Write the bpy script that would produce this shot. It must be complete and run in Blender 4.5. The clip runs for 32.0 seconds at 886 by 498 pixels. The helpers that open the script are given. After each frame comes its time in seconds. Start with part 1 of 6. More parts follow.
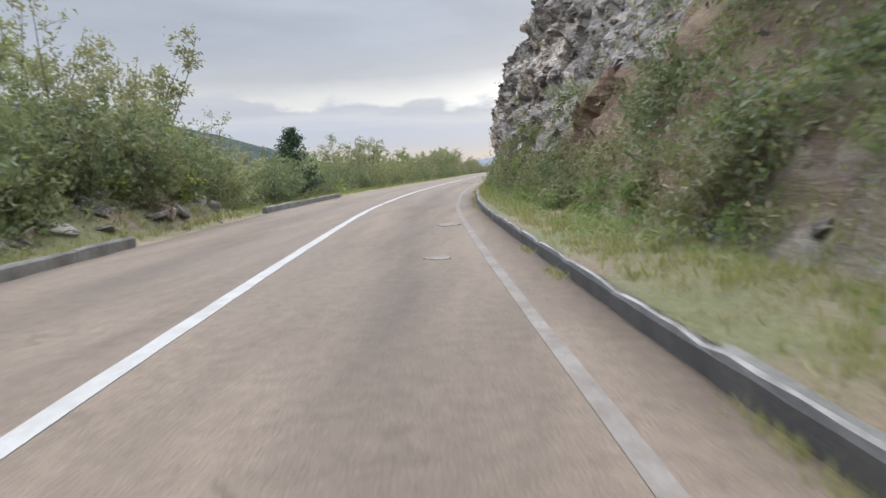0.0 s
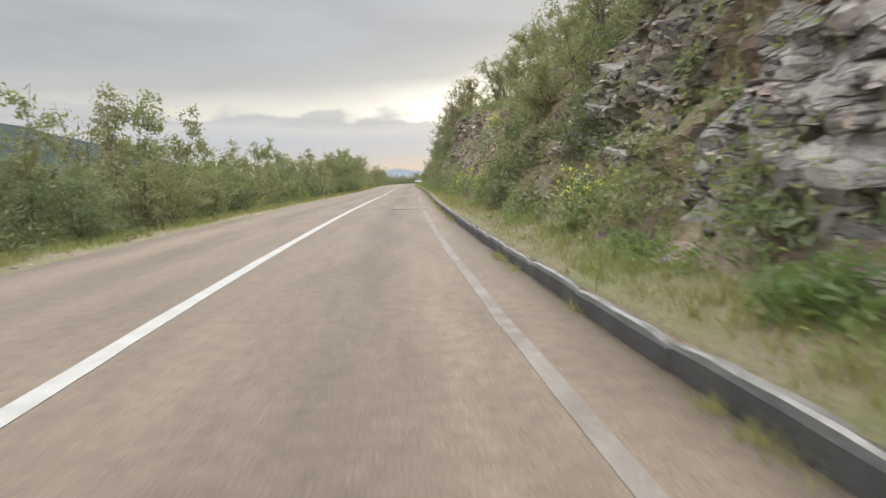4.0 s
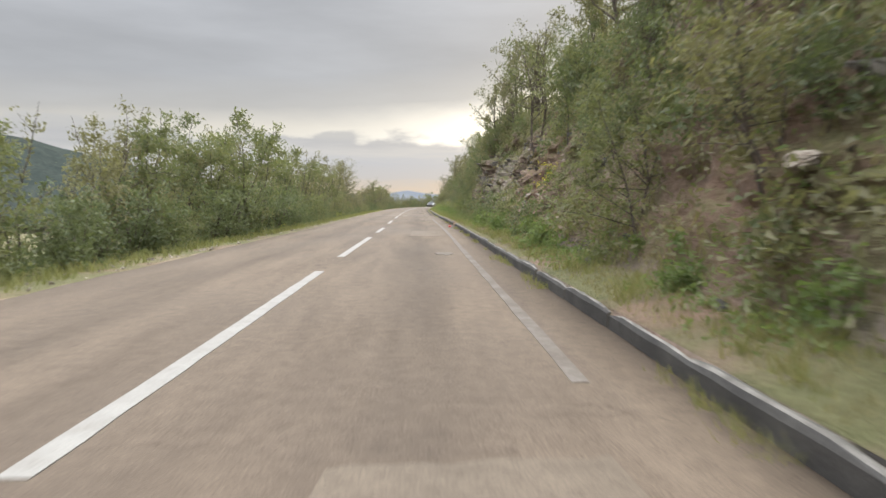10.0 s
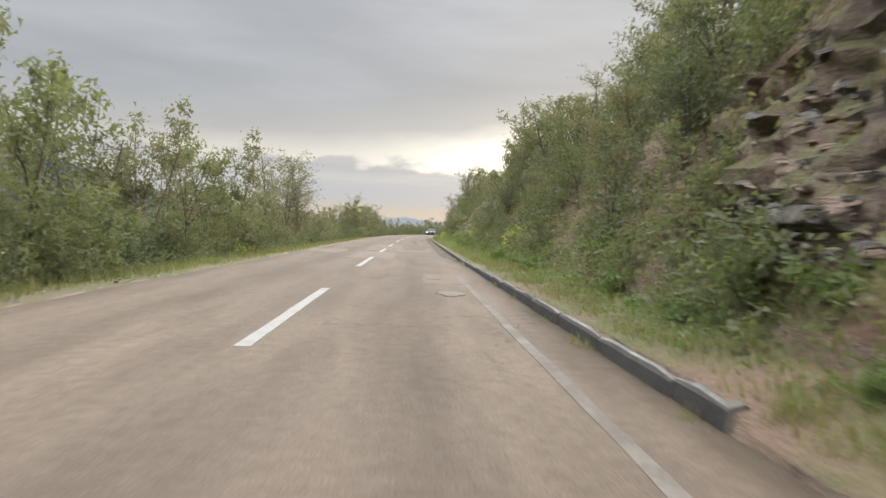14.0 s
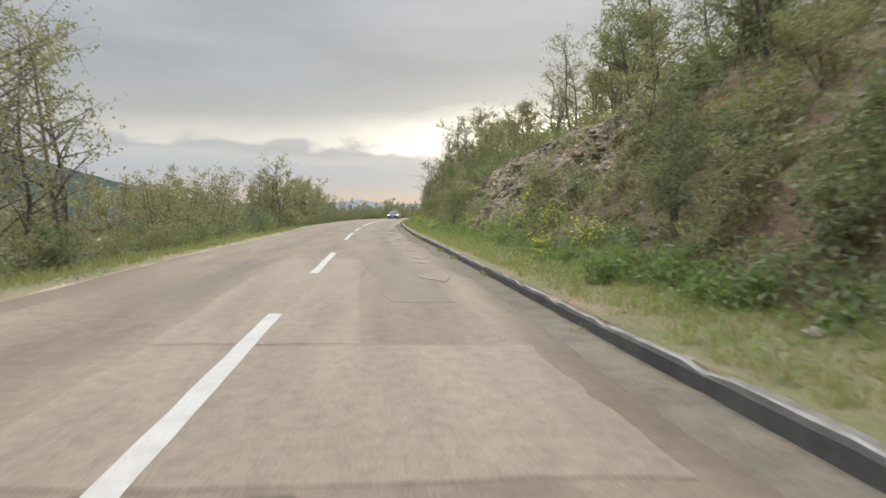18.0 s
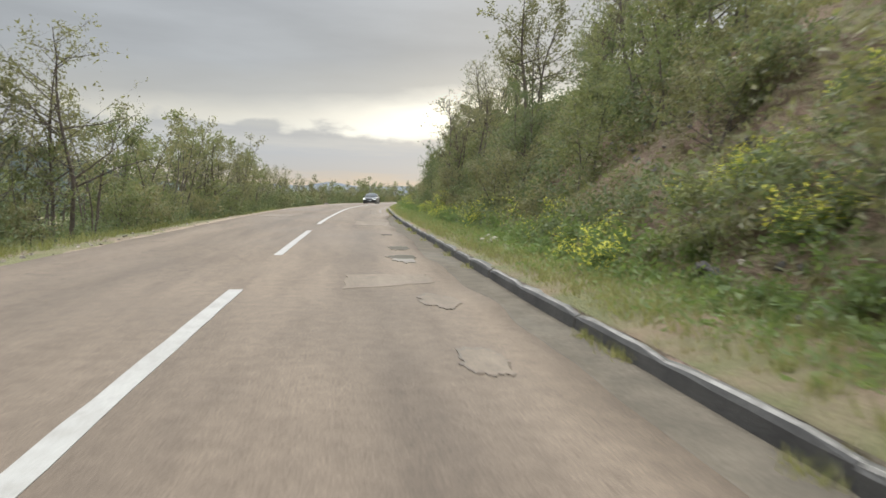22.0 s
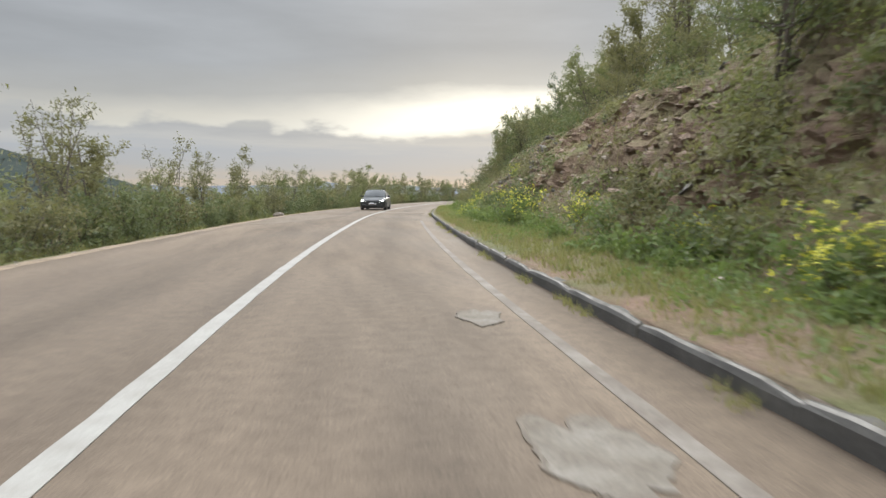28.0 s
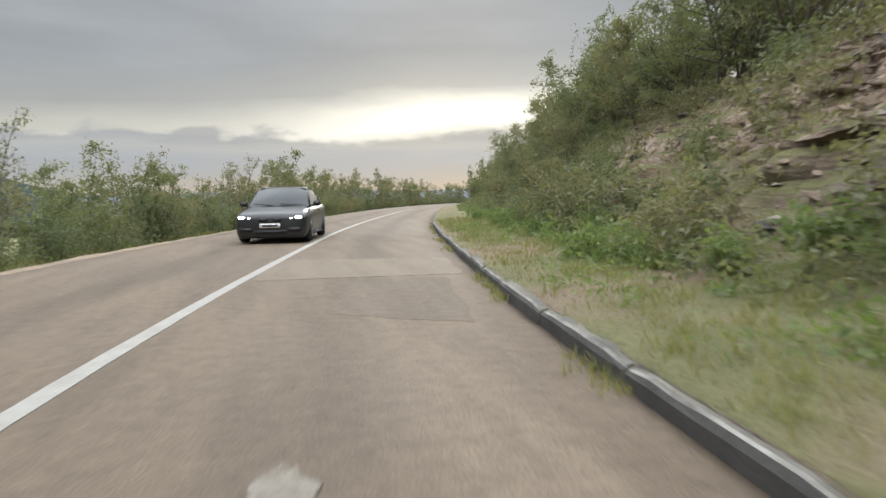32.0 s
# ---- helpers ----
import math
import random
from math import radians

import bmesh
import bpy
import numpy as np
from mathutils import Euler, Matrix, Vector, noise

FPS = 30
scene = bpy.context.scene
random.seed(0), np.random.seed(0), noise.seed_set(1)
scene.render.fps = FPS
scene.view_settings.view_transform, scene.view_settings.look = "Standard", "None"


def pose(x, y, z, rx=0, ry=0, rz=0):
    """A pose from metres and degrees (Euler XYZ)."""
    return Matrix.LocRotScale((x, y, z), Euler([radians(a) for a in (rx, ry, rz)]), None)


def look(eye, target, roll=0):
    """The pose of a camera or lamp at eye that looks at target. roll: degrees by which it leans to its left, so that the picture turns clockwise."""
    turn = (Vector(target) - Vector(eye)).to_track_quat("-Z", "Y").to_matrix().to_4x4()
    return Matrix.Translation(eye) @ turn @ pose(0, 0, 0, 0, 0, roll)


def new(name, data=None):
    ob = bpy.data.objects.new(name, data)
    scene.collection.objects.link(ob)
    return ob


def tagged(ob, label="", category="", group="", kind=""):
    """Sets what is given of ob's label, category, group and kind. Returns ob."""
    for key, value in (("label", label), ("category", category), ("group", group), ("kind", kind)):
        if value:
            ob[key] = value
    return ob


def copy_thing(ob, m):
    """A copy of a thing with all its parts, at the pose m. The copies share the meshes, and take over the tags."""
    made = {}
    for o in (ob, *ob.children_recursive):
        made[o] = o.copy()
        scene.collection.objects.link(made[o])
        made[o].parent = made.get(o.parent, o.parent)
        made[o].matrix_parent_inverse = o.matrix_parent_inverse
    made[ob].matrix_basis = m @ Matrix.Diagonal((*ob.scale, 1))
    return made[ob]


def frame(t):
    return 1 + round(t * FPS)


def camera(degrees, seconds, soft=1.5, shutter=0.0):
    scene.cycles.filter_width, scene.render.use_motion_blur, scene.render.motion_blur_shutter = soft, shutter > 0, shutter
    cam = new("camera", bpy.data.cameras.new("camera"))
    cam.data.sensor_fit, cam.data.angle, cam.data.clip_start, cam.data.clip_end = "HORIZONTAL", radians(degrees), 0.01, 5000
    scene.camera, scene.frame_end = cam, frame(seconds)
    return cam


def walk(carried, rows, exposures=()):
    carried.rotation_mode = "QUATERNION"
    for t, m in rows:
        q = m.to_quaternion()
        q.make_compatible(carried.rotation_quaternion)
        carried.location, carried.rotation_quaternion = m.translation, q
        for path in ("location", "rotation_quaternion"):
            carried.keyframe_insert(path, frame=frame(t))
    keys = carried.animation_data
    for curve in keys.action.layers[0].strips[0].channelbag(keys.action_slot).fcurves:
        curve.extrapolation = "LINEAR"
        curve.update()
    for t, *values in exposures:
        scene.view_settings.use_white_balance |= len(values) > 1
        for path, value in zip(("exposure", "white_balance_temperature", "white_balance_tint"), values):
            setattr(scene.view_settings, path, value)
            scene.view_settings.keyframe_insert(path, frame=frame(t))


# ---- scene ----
cam = camera(66.0, 32.0, soft=1.5, shutter=0.28)
# seconds, eye, target, roll
PATH = [
    (0, (3.39, -25.147, 1.276), (3.205, -23.169, 1.046), -1.6),
    (0.5, (2.77, -20.557, 1.263), (2.606, -18.577, 1.029), -1.7),
    (1, (2.112, -15.97, 1.261), (1.989, -13.988, 1.03), -1.5),
    (1.5, (1.562, -11.377, 1.26), (1.481, -9.392, 1.034), -0.0),
    (2, (1.106, -6.889, 1.254), (1.046, -4.903, 1.028), 1.1),
    (2.5, (0.743, -2.402, 1.238), (0.703, -0.416, 1.003), 0.7),
    (3, (0.511, 1.854, 1.225), (0.5, 3.839, 0.978), -0.1),
    (3.5, (0.334, 6.138, 1.179), (0.386, 8.124, 0.948), -1.4),
    (5.5, (-0.069, 23.936, 1.264), (0.129, 25.921, 1.126), 0.2),
    (6, (-0.093, 28.657, 1.251), (0.083, 30.644, 1.103), 0.6),
    (6.5, (-0.152, 33.254, 1.242), (0.023, 35.24, 1.089), 1.5),
    (7, (-0.234, 37.738, 1.211), (-0.067, 39.725, 1.063), 2.2),
    (7.5, (-0.267, 42.148, 1.223), (-0.118, 44.138, 1.091), 2.6),
    (8, (-0.269, 46.487, 1.24), (-0.139, 48.479, 1.121), 2.4),
    (8.5, (-0.205, 50.921, 1.228), (-0.091, 52.915, 1.122), 1.9),
    (9, (-0.036, 55.432, 1.237), (0.062, 57.427, 1.136), 1.2),
    (9.5, (0.095, 59.941, 1.25), (0.185, 61.936, 1.149), 0.0),
    (10, (0.142, 64.279, 1.264), (0.224, 66.273, 1.129), 0.0),
    (10.5, (0.129, 68.759, 1.268), (0.204, 70.75, 1.101), 0.5),
    (11, (0.136, 73.206, 1.261), (0.213, 75.198, 1.1), 0.9),
    (11.5, (0.071, 77.534, 1.227), (0.173, 79.526, 1.074), 1.6),
    (12, (0.066, 81.895, 1.227), (0.183, 83.887, 1.093), 1.7),
    (12.5, (0.049, 86.19, 1.246), (0.175, 88.184, 1.154), 1.7),
    (13, (0.092, 90.455, 1.244), (0.218, 92.45, 1.176), 2.2),
    (13.5, (0.129, 94.791, 1.247), (0.244, 96.787, 1.193), 2.2),
    (14, (0.201, 99.09, 1.242), (0.293, 101.087, 1.189), 2.3),
    (14.5, (0.152, 103.436, 1.27), (0.241, 105.433, 1.215), 3.0),
    (16.5, (-0.121, 120.717, 1.282), (0.052, 122.707, 1.185), 1.6),
    (17, (-0.208, 124.837, 1.303), (-0.022, 126.826, 1.208), 1.4),
    (17.5, (-0.267, 128.977, 1.307), (-0.063, 130.964, 1.206), 1.2),
    (18, (-0.274, 133.2, 1.285), (-0.054, 135.185, 1.182), 1.1),
    (18.5, (-0.222, 137.547, 1.269), (0.012, 139.53, 1.156), 1.0),
    (19, (-0.151, 141.821, 1.258), (0.087, 143.803, 1.133), 0.6),
    (19.5, (-0.056, 145.949, 1.255), (0.161, 147.934, 1.134), -0.1),
    (20, (-0.035, 150.151, 1.25), (0.192, 152.134, 1.123), 0.6),
    (20.5, (-0.084, 154.324, 1.252), (0.192, 156.3, 1.122), 1.4),
    (21, (-0.054, 158.439, 1.244), (0.253, 160.411, 1.12), 2.2),
    (21.5, (-0.005, 162.496, 1.245), (0.31, 164.467, 1.116), 2.5),
    (22, (0.078, 166.496, 1.247), (0.382, 168.468, 1.098), 1.8),
    (22.5, (0.128, 170.563, 1.264), (0.411, 172.537, 1.113), -0.4),
    (23, (0.212, 174.496, 1.254), (0.47, 176.473, 1.097), -0.6),
    (23.5, (0.28, 178.368, 1.257), (0.53, 180.345, 1.087), 0.1),
    (24, (0.354, 182.312, 1.259), (0.617, 184.286, 1.078), 0.4),
    (24.5, (0.457, 186.356, 1.255), (0.736, 188.328, 1.073), 0.5),
    (26.5, (0.985, 203.702, 1.255), (1.278, 205.673, 1.082), 1.1),
    (27, (1.146, 208.209, 1.253), (1.441, 210.18, 1.082), 1.1),
    (27.5, (1.362, 212.704, 1.237), (1.664, 214.674, 1.071), 0.8),
    (28, (1.57, 217.136, 1.216), (1.888, 219.105, 1.06), 0.5),
    (28.5, (1.824, 221.293, 1.23), (2.163, 223.258, 1.086), 0.4),
    (29, (2.09, 225.663, 1.246), (2.452, 227.626, 1.113), 0.1),
    (29.5, (2.401, 230.062, 1.259), (2.78, 232.022, 1.139), -0.0),
    (30, (2.757, 234.546, 1.271), (3.15, 236.504, 1.156), -0.2),
    (30.5, (3.235, 238.715, 1.258), (3.64, 240.67, 1.144), 0.0),
    (31, (3.776, 243.055, 1.246), (4.195, 245.007, 1.119), 0.2),
    (31.5, (4.396, 247.67, 1.265), (4.829, 249.617, 1.123), -0.4),
    (32, (5.103, 251.955, 1.232), (5.552, 253.898, 1.083), -0.9),
]
walk(cam, [(t, look(eye, target, roll)) for t, eye, target, roll in PATH], exposures=[(0.0, 0.06, 5750, 11), (3.5, 0.02, 6230, 9), (6.0, -0.02, 6270, 10), (11.0, -0.06, 6290, 10), (19.0, -0.14, 6240, 8), (24.0, -0.21, 6180, 7), (28.0, -0.28, 6190, 8), (32.0, -0.37, 6150, 7)])


# ---------------------------------------------------------------- light
SUN_AZ, SUN_EL = radians(-14.0), radians(16.0)   # azimuth to the left of +y


def ramp(nt, fac, stops, mode="LINEAR"):
    r = nt.nodes.new("ShaderNodeValToRGB")
    r.color_ramp.interpolation = mode
    e = r.color_ramp.elements
    while len(e) < len(stops):
        e.new(0.5)
    for el, (p, c) in zip(e, stops):
        el.position = p
        el.color = (*c, 1) if len(c) == 3 else c
    nt.links.new(fac, r.inputs[0])
    return r.outputs[0]


def math_node(nt, op, a, b=None, c=None):
    m = nt.nodes.new("ShaderNodeMath")
    m.operation = op
    for i, v in enumerate((a, b, c)):
        if v is None:
            continue
        if isinstance(v, (int, float)):
            m.inputs[i].default_value = v
        else:
            nt.links.new(v, m.inputs[i])
    return m.outputs[0]


def mixc(nt, fac, a, b, mode="MIX"):
    m = nt.nodes.new("ShaderNodeMix")
    m.data_type, m.blend_type = "RGBA", mode
    for sock, v in ((m.inputs[0], fac), (m.inputs[6], a), (m.inputs[7], b)):
        if isinstance(v, (int, float)):
            sock.default_value = v
        elif isinstance(v, tuple):
            sock.default_value = (*v, 1)
        else:
            nt.links.new(v, sock)
    return m.outputs[2]


def noise_tex(nt, scale, detail=4, rough=0.55, vec=None, stretch=None, kind="ShaderNodeTexNoise"):
    n = nt.nodes.new(kind)
    n.inputs["Scale"].default_value = scale
    if kind == "ShaderNodeTexNoise":
        n.inputs["Detail"].default_value = detail
        n.inputs["Roughness"].default_value = rough
    if vec is not None:
        if stretch:
            mp = nt.nodes.new("ShaderNodeMapping")
            mp.inputs["Scale"].default_value = stretch
            nt.links.new(vec, mp.inputs[0])
            vec = mp.outputs[0]
        nt.links.new(vec, n.inputs["Vector"])
    return n.outputs[0]


def make_world():
    w = bpy.data.worlds.new("overcast_evening")
    scene.world = w
    w.use_nodes = True
    nt = w.node_tree
    nt.nodes.clear()
    tc = nt.nodes.new("ShaderNodeTexCoord")
    sep = nt.nodes.new("ShaderNodeSeparateXYZ")
    nt.links.new(tc.outputs["Generated"], sep.inputs[0])
    z = sep.outputs[2]
    sky = nt.nodes.new("ShaderNodeTexSky")
    sky.sky_type, sky.sun_disc = "NISHITA", False
    sky.sun_elevation, sky.sun_rotation = SUN_EL, SUN_AZ * -1
    clear = mixc(nt, 1.0, sky.outputs[0], (0.1, 0.1, 0.1), "MULTIPLY")
    # layered cloud: elevation wobbled by stretched noise
    n1 = noise_tex(nt, 3.0, 6, 0.55, tc.outputs["Generated"], (1, 1, 5))
    n2 = noise_tex(nt, 9.0, 5, 0.6, tc.outputs["Generated"], (1, 1, 3.2))
    wob = math_node(nt, "ADD", math_node(nt, "MULTIPLY", math_node(nt, "SUBTRACT", n1, 0.5), 0.09),
                    math_node(nt, "MULTIPLY", math_node(nt, "SUBTRACT", n2, 0.5), 0.035))
    # the lower edge of the high cloud rises towards the sun
    tilt = math_node(nt, "MULTIPLY", sep.outputs[0], 0.05)
    el = math_node(nt, "SUBTRACT", math_node(nt, "ADD", z, math_node(nt, "MULTIPLY", wob, 0.55)), tilt)
    fac = math_node(nt, "MULTIPLY", el, 2.5)
    # the gap between the banks brightens under the high cloud
    cloud = ramp(nt, fac, [
        (0.0, (0.9, 0.84, 0.74)), (0.24, (0.9, 0.85, 0.75)), (0.29, (0.82, 0.765, 0.67)),
        (0.36, (0.58, 0.56, 0.53)), (0.48, (0.49, 0.49, 0.495)), (0.75, (0.55, 0.555, 0.57)), (1.0, (0.75, 0.76, 0.78))])
    # the veil brightens    # the veil brightens towards the top of the sky, as under any overcast
    top = math_node(nt, "MULTIPLY", math_node(nt, "SMOOTH_MIN", math_node(nt, "MAXIMUM", math_node(nt, "SUBTRACT", z, 0.36), 0.0), 0.5, 0.1), 2.6)
    cloud = mixc(nt, 1.0, cloud, mixc(nt, top, (0.0, 0.0, 0.0), (4.3, 4.33, 4.42)), "ADD")
    # soft broad mottling
    mott = ramp(nt, n1, [(0.3, (0.88, 0.88, 0.88)), (0.7, (1.1, 1.1, 1.1))])
    cloud = mixc(nt, 1.0, cloud, mott, "MULTIPLY")
    # glow round the hidden sun
    dirv = (math.sin(-SUN_AZ) * math.cos(radians(9)), math.cos(SUN_AZ) * math.cos(radians(9)), math.sin(radians(9)))
    dot = nt.nodes.new("ShaderNodeVectorMath")
    dot.operation = "DOT_PRODUCT"
    nt.links.new(tc.outputs["Generated"], dot.inputs[0])
    dot.inputs[1].default_value = dirv
    glow = math_node(nt, "POWER", math_node(nt, "MAXIMUM", dot.outputs["Value"], 0.0), 45.0)
    band = ramp(nt, fac, [(0.19, (0, 0, 0)), (0.235, (1, 1, 1)), (0.285, (0.85, 0.85, 0.85)), (0.36, (0.15, 0.15, 0.15)), (0.5, (0, 0, 0))])
    warm = mixc(nt, glow, (0.0, 0.0, 0.0), (1.0, 0.92, 0.76))
    cloud = mixc(nt, 1.0, cloud, mixc(nt, 1.0, warm, band, "MULTIPLY"), "ADD")
    # a far bank of heaped cloud: lumpy crest, pale streaks within, peach towards the horizon
    n3 = noise_tex(nt, 5.0, 5, 0.55, tc.outputs["Generated"], (1, 1, 2.2))
    n4 = noise_tex(nt, 16.0, 4, 0.5, tc.outputs["Generated"], (1, 1, 2.6))
    n5 = noise_tex(nt, 6.0, 6, 0.6, tc.outputs["Generated"], (1, 1, 9.0))
    crest = math_node(nt, "ADD", math_node(nt, "MULTIPLY", math_node(nt, "SUBTRACT", n3, 0.5), 0.085),
                      math_node(nt, "MULTIPLY", math_node(nt, "SUBTRACT", n4, 0.5), 0.03))
    top_z = math_node(nt, "SUBTRACT", math_node(nt, "ADD", z, crest), math_node(nt, "MULTIPLY", sep.outputs[0], -0.02))
    inside = ramp(nt, math_node(nt, "MULTIPLY", top_z, 5.0), [(0.435, (1, 1, 1)), (0.49, (0, 0, 0))], "EASE")
    bank = ramp(nt, math_node(nt, "MULTIPLY", math_node(nt, "ADD", z, math_node(nt, "MULTIPLY", math_node(nt, "SUBTRACT", n5, 0.5), 0.05)), 5.0), [
        (0.0, (0.66, 0.57, 0.5)), (0.1, (0.66, 0.58, 0.5)), (0.17, (0.57, 0.56, 0.56)), (0.29, (0.56, 0.57, 0.6)),
        (0.37, (0.66, 0.64, 0.62)), (0.44, (0.56, 0.55, 0.55)), (0.52, (0.62, 0.6, 0.57))])
    cloud = mixc(nt, inside, cloud, bank)
    mix = mixc(nt, 0.95, clear, cloud)
    bg = nt.nodes.new("ShaderNodeBackground")
    nt.links.new(mix, bg.inputs[0])
    bg.inputs[1].default_value = 1.0
    out = nt.nodes.new("ShaderNodeOutputWorld")
    nt.links.new(bg.outputs[0], out.inputs[0])


make_world()
sun_data = bpy.data.lights.new("veiled_sun", "SUN")
sun_data.energy, sun_data.angle, sun_data.color = 0.7, radians(14), (1.0, 0.92, 0.8)
sun = new("veiled_sun", sun_data)
sun.matrix_world = look((0, 0, 60), (-60 * math.sin(-SUN_AZ), -60 * math.cos(SUN_AZ), 60 - 60 * math.tan(SUN_EL)))


# ---------------------------------------------------------------- materials
def material(name, build, rough=0.85, spec=0.3):
    m = bpy.data.materials.new(name)
    m.use_nodes = True
    nt = m.node_tree
    nt.nodes.clear()
    bsdf = nt.nodes.new("ShaderNodeBsdfPrincipled")
    bsdf.inputs["Roughness"].default_value = rough
    bsdf.inputs["Specular IOR Level"].default_value = spec
    out = nt.nodes.new("ShaderNodeOutputMaterial")
    nt.links.new(bsdf.outputs[0], out.inputs[0])
    geo = nt.nodes.new("ShaderNodeNewGeometry")
    build(nt, bsdf, geo.outputs["Position"], geo)
    return m


def bump(nt, bsdf, height, strength=0.5, dist=0.02):
    b = nt.nodes.new("ShaderNodeBump")
    b.inputs["Strength"].default_value, b.inputs["Distance"].default_value = strength, dist
    nt.links.new(height, b.inputs["Height"])
    nt.links.new(b.outputs[0], bsdf.inputs["Normal"])


def asphalt(base, worn, grain=1.0, lanes=False):
    def build(nt, bsdf, pos, geo):
        big = noise_tex(nt, 0.25, 5, 0.6, pos, (1, 0.35, 1))
        streak = noise_tex(nt, 1.6, 4, 0.6, pos, (1, 0.12, 1))
        fine = noise_tex(nt, 55, 3, 0.7, pos)
        spot = noise_tex(nt, 6, 5, 0.7, pos)
        c = mixc(nt, ramp(nt, big, [(0.35, (0, 0, 0)), (0.68, (1, 1, 1))]), base, worn)
        c = mixc(nt, ramp(nt, streak, [(0.4, (0.0, 0.0, 0.0)), (0.7, (0.75, 0.75, 0.75))]), c, tuple(v * 0.76 for v in base))
        c = mixc(nt, 1.0, c, ramp(nt, spot, [(0.3, (0.8, 0.8, 0.8)), (0.7, (1.15, 1.15, 1.15))]), "MULTIPLY")
        speck = noise_tex(nt, 7.0, 5, 0.75, pos, (1.6, 0.5, 1))
        c = mixc(nt, ramp(nt, speck, [(0.56, (0, 0, 0)), (0.7, (0.4 * grain,) * 3)]), c, tuple(v * 0.55 for v in base))
        c = mixc(nt, 0.55 * grain, c, ramp(nt, fine, [(0.35, (0.45, 0.45, 0.45)), (0.65, (1.5, 1.5, 1.5))]), "MULTIPLY")
        if lanes:        # wheel tracks rubbed pale, oil between them, dust along the edges
            uv = nt.nodes.new("ShaderNodeUVMap")
            sep = nt.nodes.new("ShaderNodeSeparateXYZ")
            nt.links.new(uv.outputs[0], sep.inputs[0])
            off = math_node(nt, "ADD", sep.outputs[0], math_node(nt, "MULTIPLY", math_node(nt, "SUBTRACT", big, 0.5), 0.09))
            k = ramp(nt, off, [(v, (g,) * 3) for v, g in ((0.02, 1.2), (0.09, 1.08), (0.19, 1.05), (0.28, 0.86), (0.37, 1.04), (0.5, 0.97),
                                                          (0.625, 1.05), (0.72, 0.84), (0.81, 1.06), (0.87, 1.16), (0.93, 1.12), (0.99, 0.9))], "EASE")
            c = mixc(nt, 1.0, c, k, "MULTIPLY")
            crack = nt.nodes.new("ShaderNodeTexVoronoi")
            crack.feature = "DISTANCE_TO_EDGE"
            crack.inputs["Scale"].default_value = 0.55
            wv = nt.nodes.new("ShaderNodeVectorMath")
            wv.operation = "MULTIPLY_ADD"
            wn = nt.nodes.new("ShaderNodeTexNoise")
            wn.inputs["Scale"].default_value, wn.inputs["Detail"].default_value = 1.6, 4
            nt.links.new(pos, wn.inputs["Vector"])
            nt.links.new(wn.outputs["Color"], wv.inputs[0])
            wv.inputs[1].default_value = (1.6, 1.6, 0)
            nt.links.new(pos, wv.inputs[2])
            nt.links.new(wv.outputs[0], crack.inputs["Vector"])
            line = ramp(nt, crack.outputs["Distance"], [(0.0, (1, 1, 1)), (0.012, (0, 0, 0))])
            here = ramp(nt, noise_tex(nt, 0.16, 3, 0.5, pos), [(0.52, (0, 0, 0)), (0.6, (0.6, 0.6, 0.6))])
            c = mixc(nt, mixc(nt, 1.0, line, here, "MULTIPLY"), c, tuple(v * 0.35 for v in base))
        nt.links.new(c, bsdf.inputs["Base Color"])
        nt.links.new(ramp(nt, big, [(0.3, (0.62,) * 3), (0.7, (0.85,) * 3)]), bsdf.inputs["Roughness"])
        bump(nt, bsdf, fine, 0.35, 0.006)
    return build


def mottled(a, b, scale, fine_scale=40, fine=0.5, relief=0.4, dist=0.02):
    def build(nt, bsdf, pos, geo):
        n = noise_tex(nt, scale, 6, 0.65, pos)
        g = noise_tex(nt, fine_scale, 4, 0.7, pos)
        c = mixc(nt, ramp(nt, n, [(0.35, (0, 0, 0)), (0.65, (1, 1, 1))]), a, b)
        c = mixc(nt, fine, c, ramp(nt, g, [(0.3, (0.5, 0.5, 0.5)), (0.7, (1.45, 1.45, 1.45))]), "MULTIPLY")
        nt.links.new(c, bsdf.inputs["Base Color"])
        bump(nt, bsdf, g, relief, dist)
    return build


def paint(nt, bsdf, pos, geo):
    n = noise_tex(nt, 3.0, 6, 0.7, pos)
    f = noise_tex(nt, 45, 4, 0.7, pos)
    c = mixc(nt, ramp(nt, n, [(0.42, (0, 0, 0)), (0.72, (0.55, 0.55, 0.55))]), (0.275, 0.262, 0.235), (0.15, 0.134, 0.112))
    c = mixc(nt, 0.4, c, ramp(nt, f, [(0.35, (0.6, 0.6, 0.6)), (0.6, (1.15, 1.15, 1.15))]), "MULTIPLY")
    nt.links.new(c, bsdf.inputs["Base Color"])
    bump(nt, bsdf, f, 0.3, 0.004)


def worn_paint(nt, bsdf, pos, geo):
    n = noise_tex(nt, 1.4, 7, 0.75, pos)
    f = noise_tex(nt, 30, 4, 0.7, pos)
    c = mixc(nt, ramp(nt, n, [(0.36, (0, 0, 0)), (0.56, (1, 1, 1))]), (0.19, 0.168, 0.142), (0.122, 0.1, 0.08))
    c = mixc(nt, 0.5, c, ramp(nt, f, [(0.3, (0.6, 0.6, 0.6)), (0.7, (1.3, 1.3, 1.3))]), "MULTIPLY")
    nt.links.new(c, bsdf.inputs["Base Color"])
    bump(nt, bsdf, f, 0.3, 0.004)


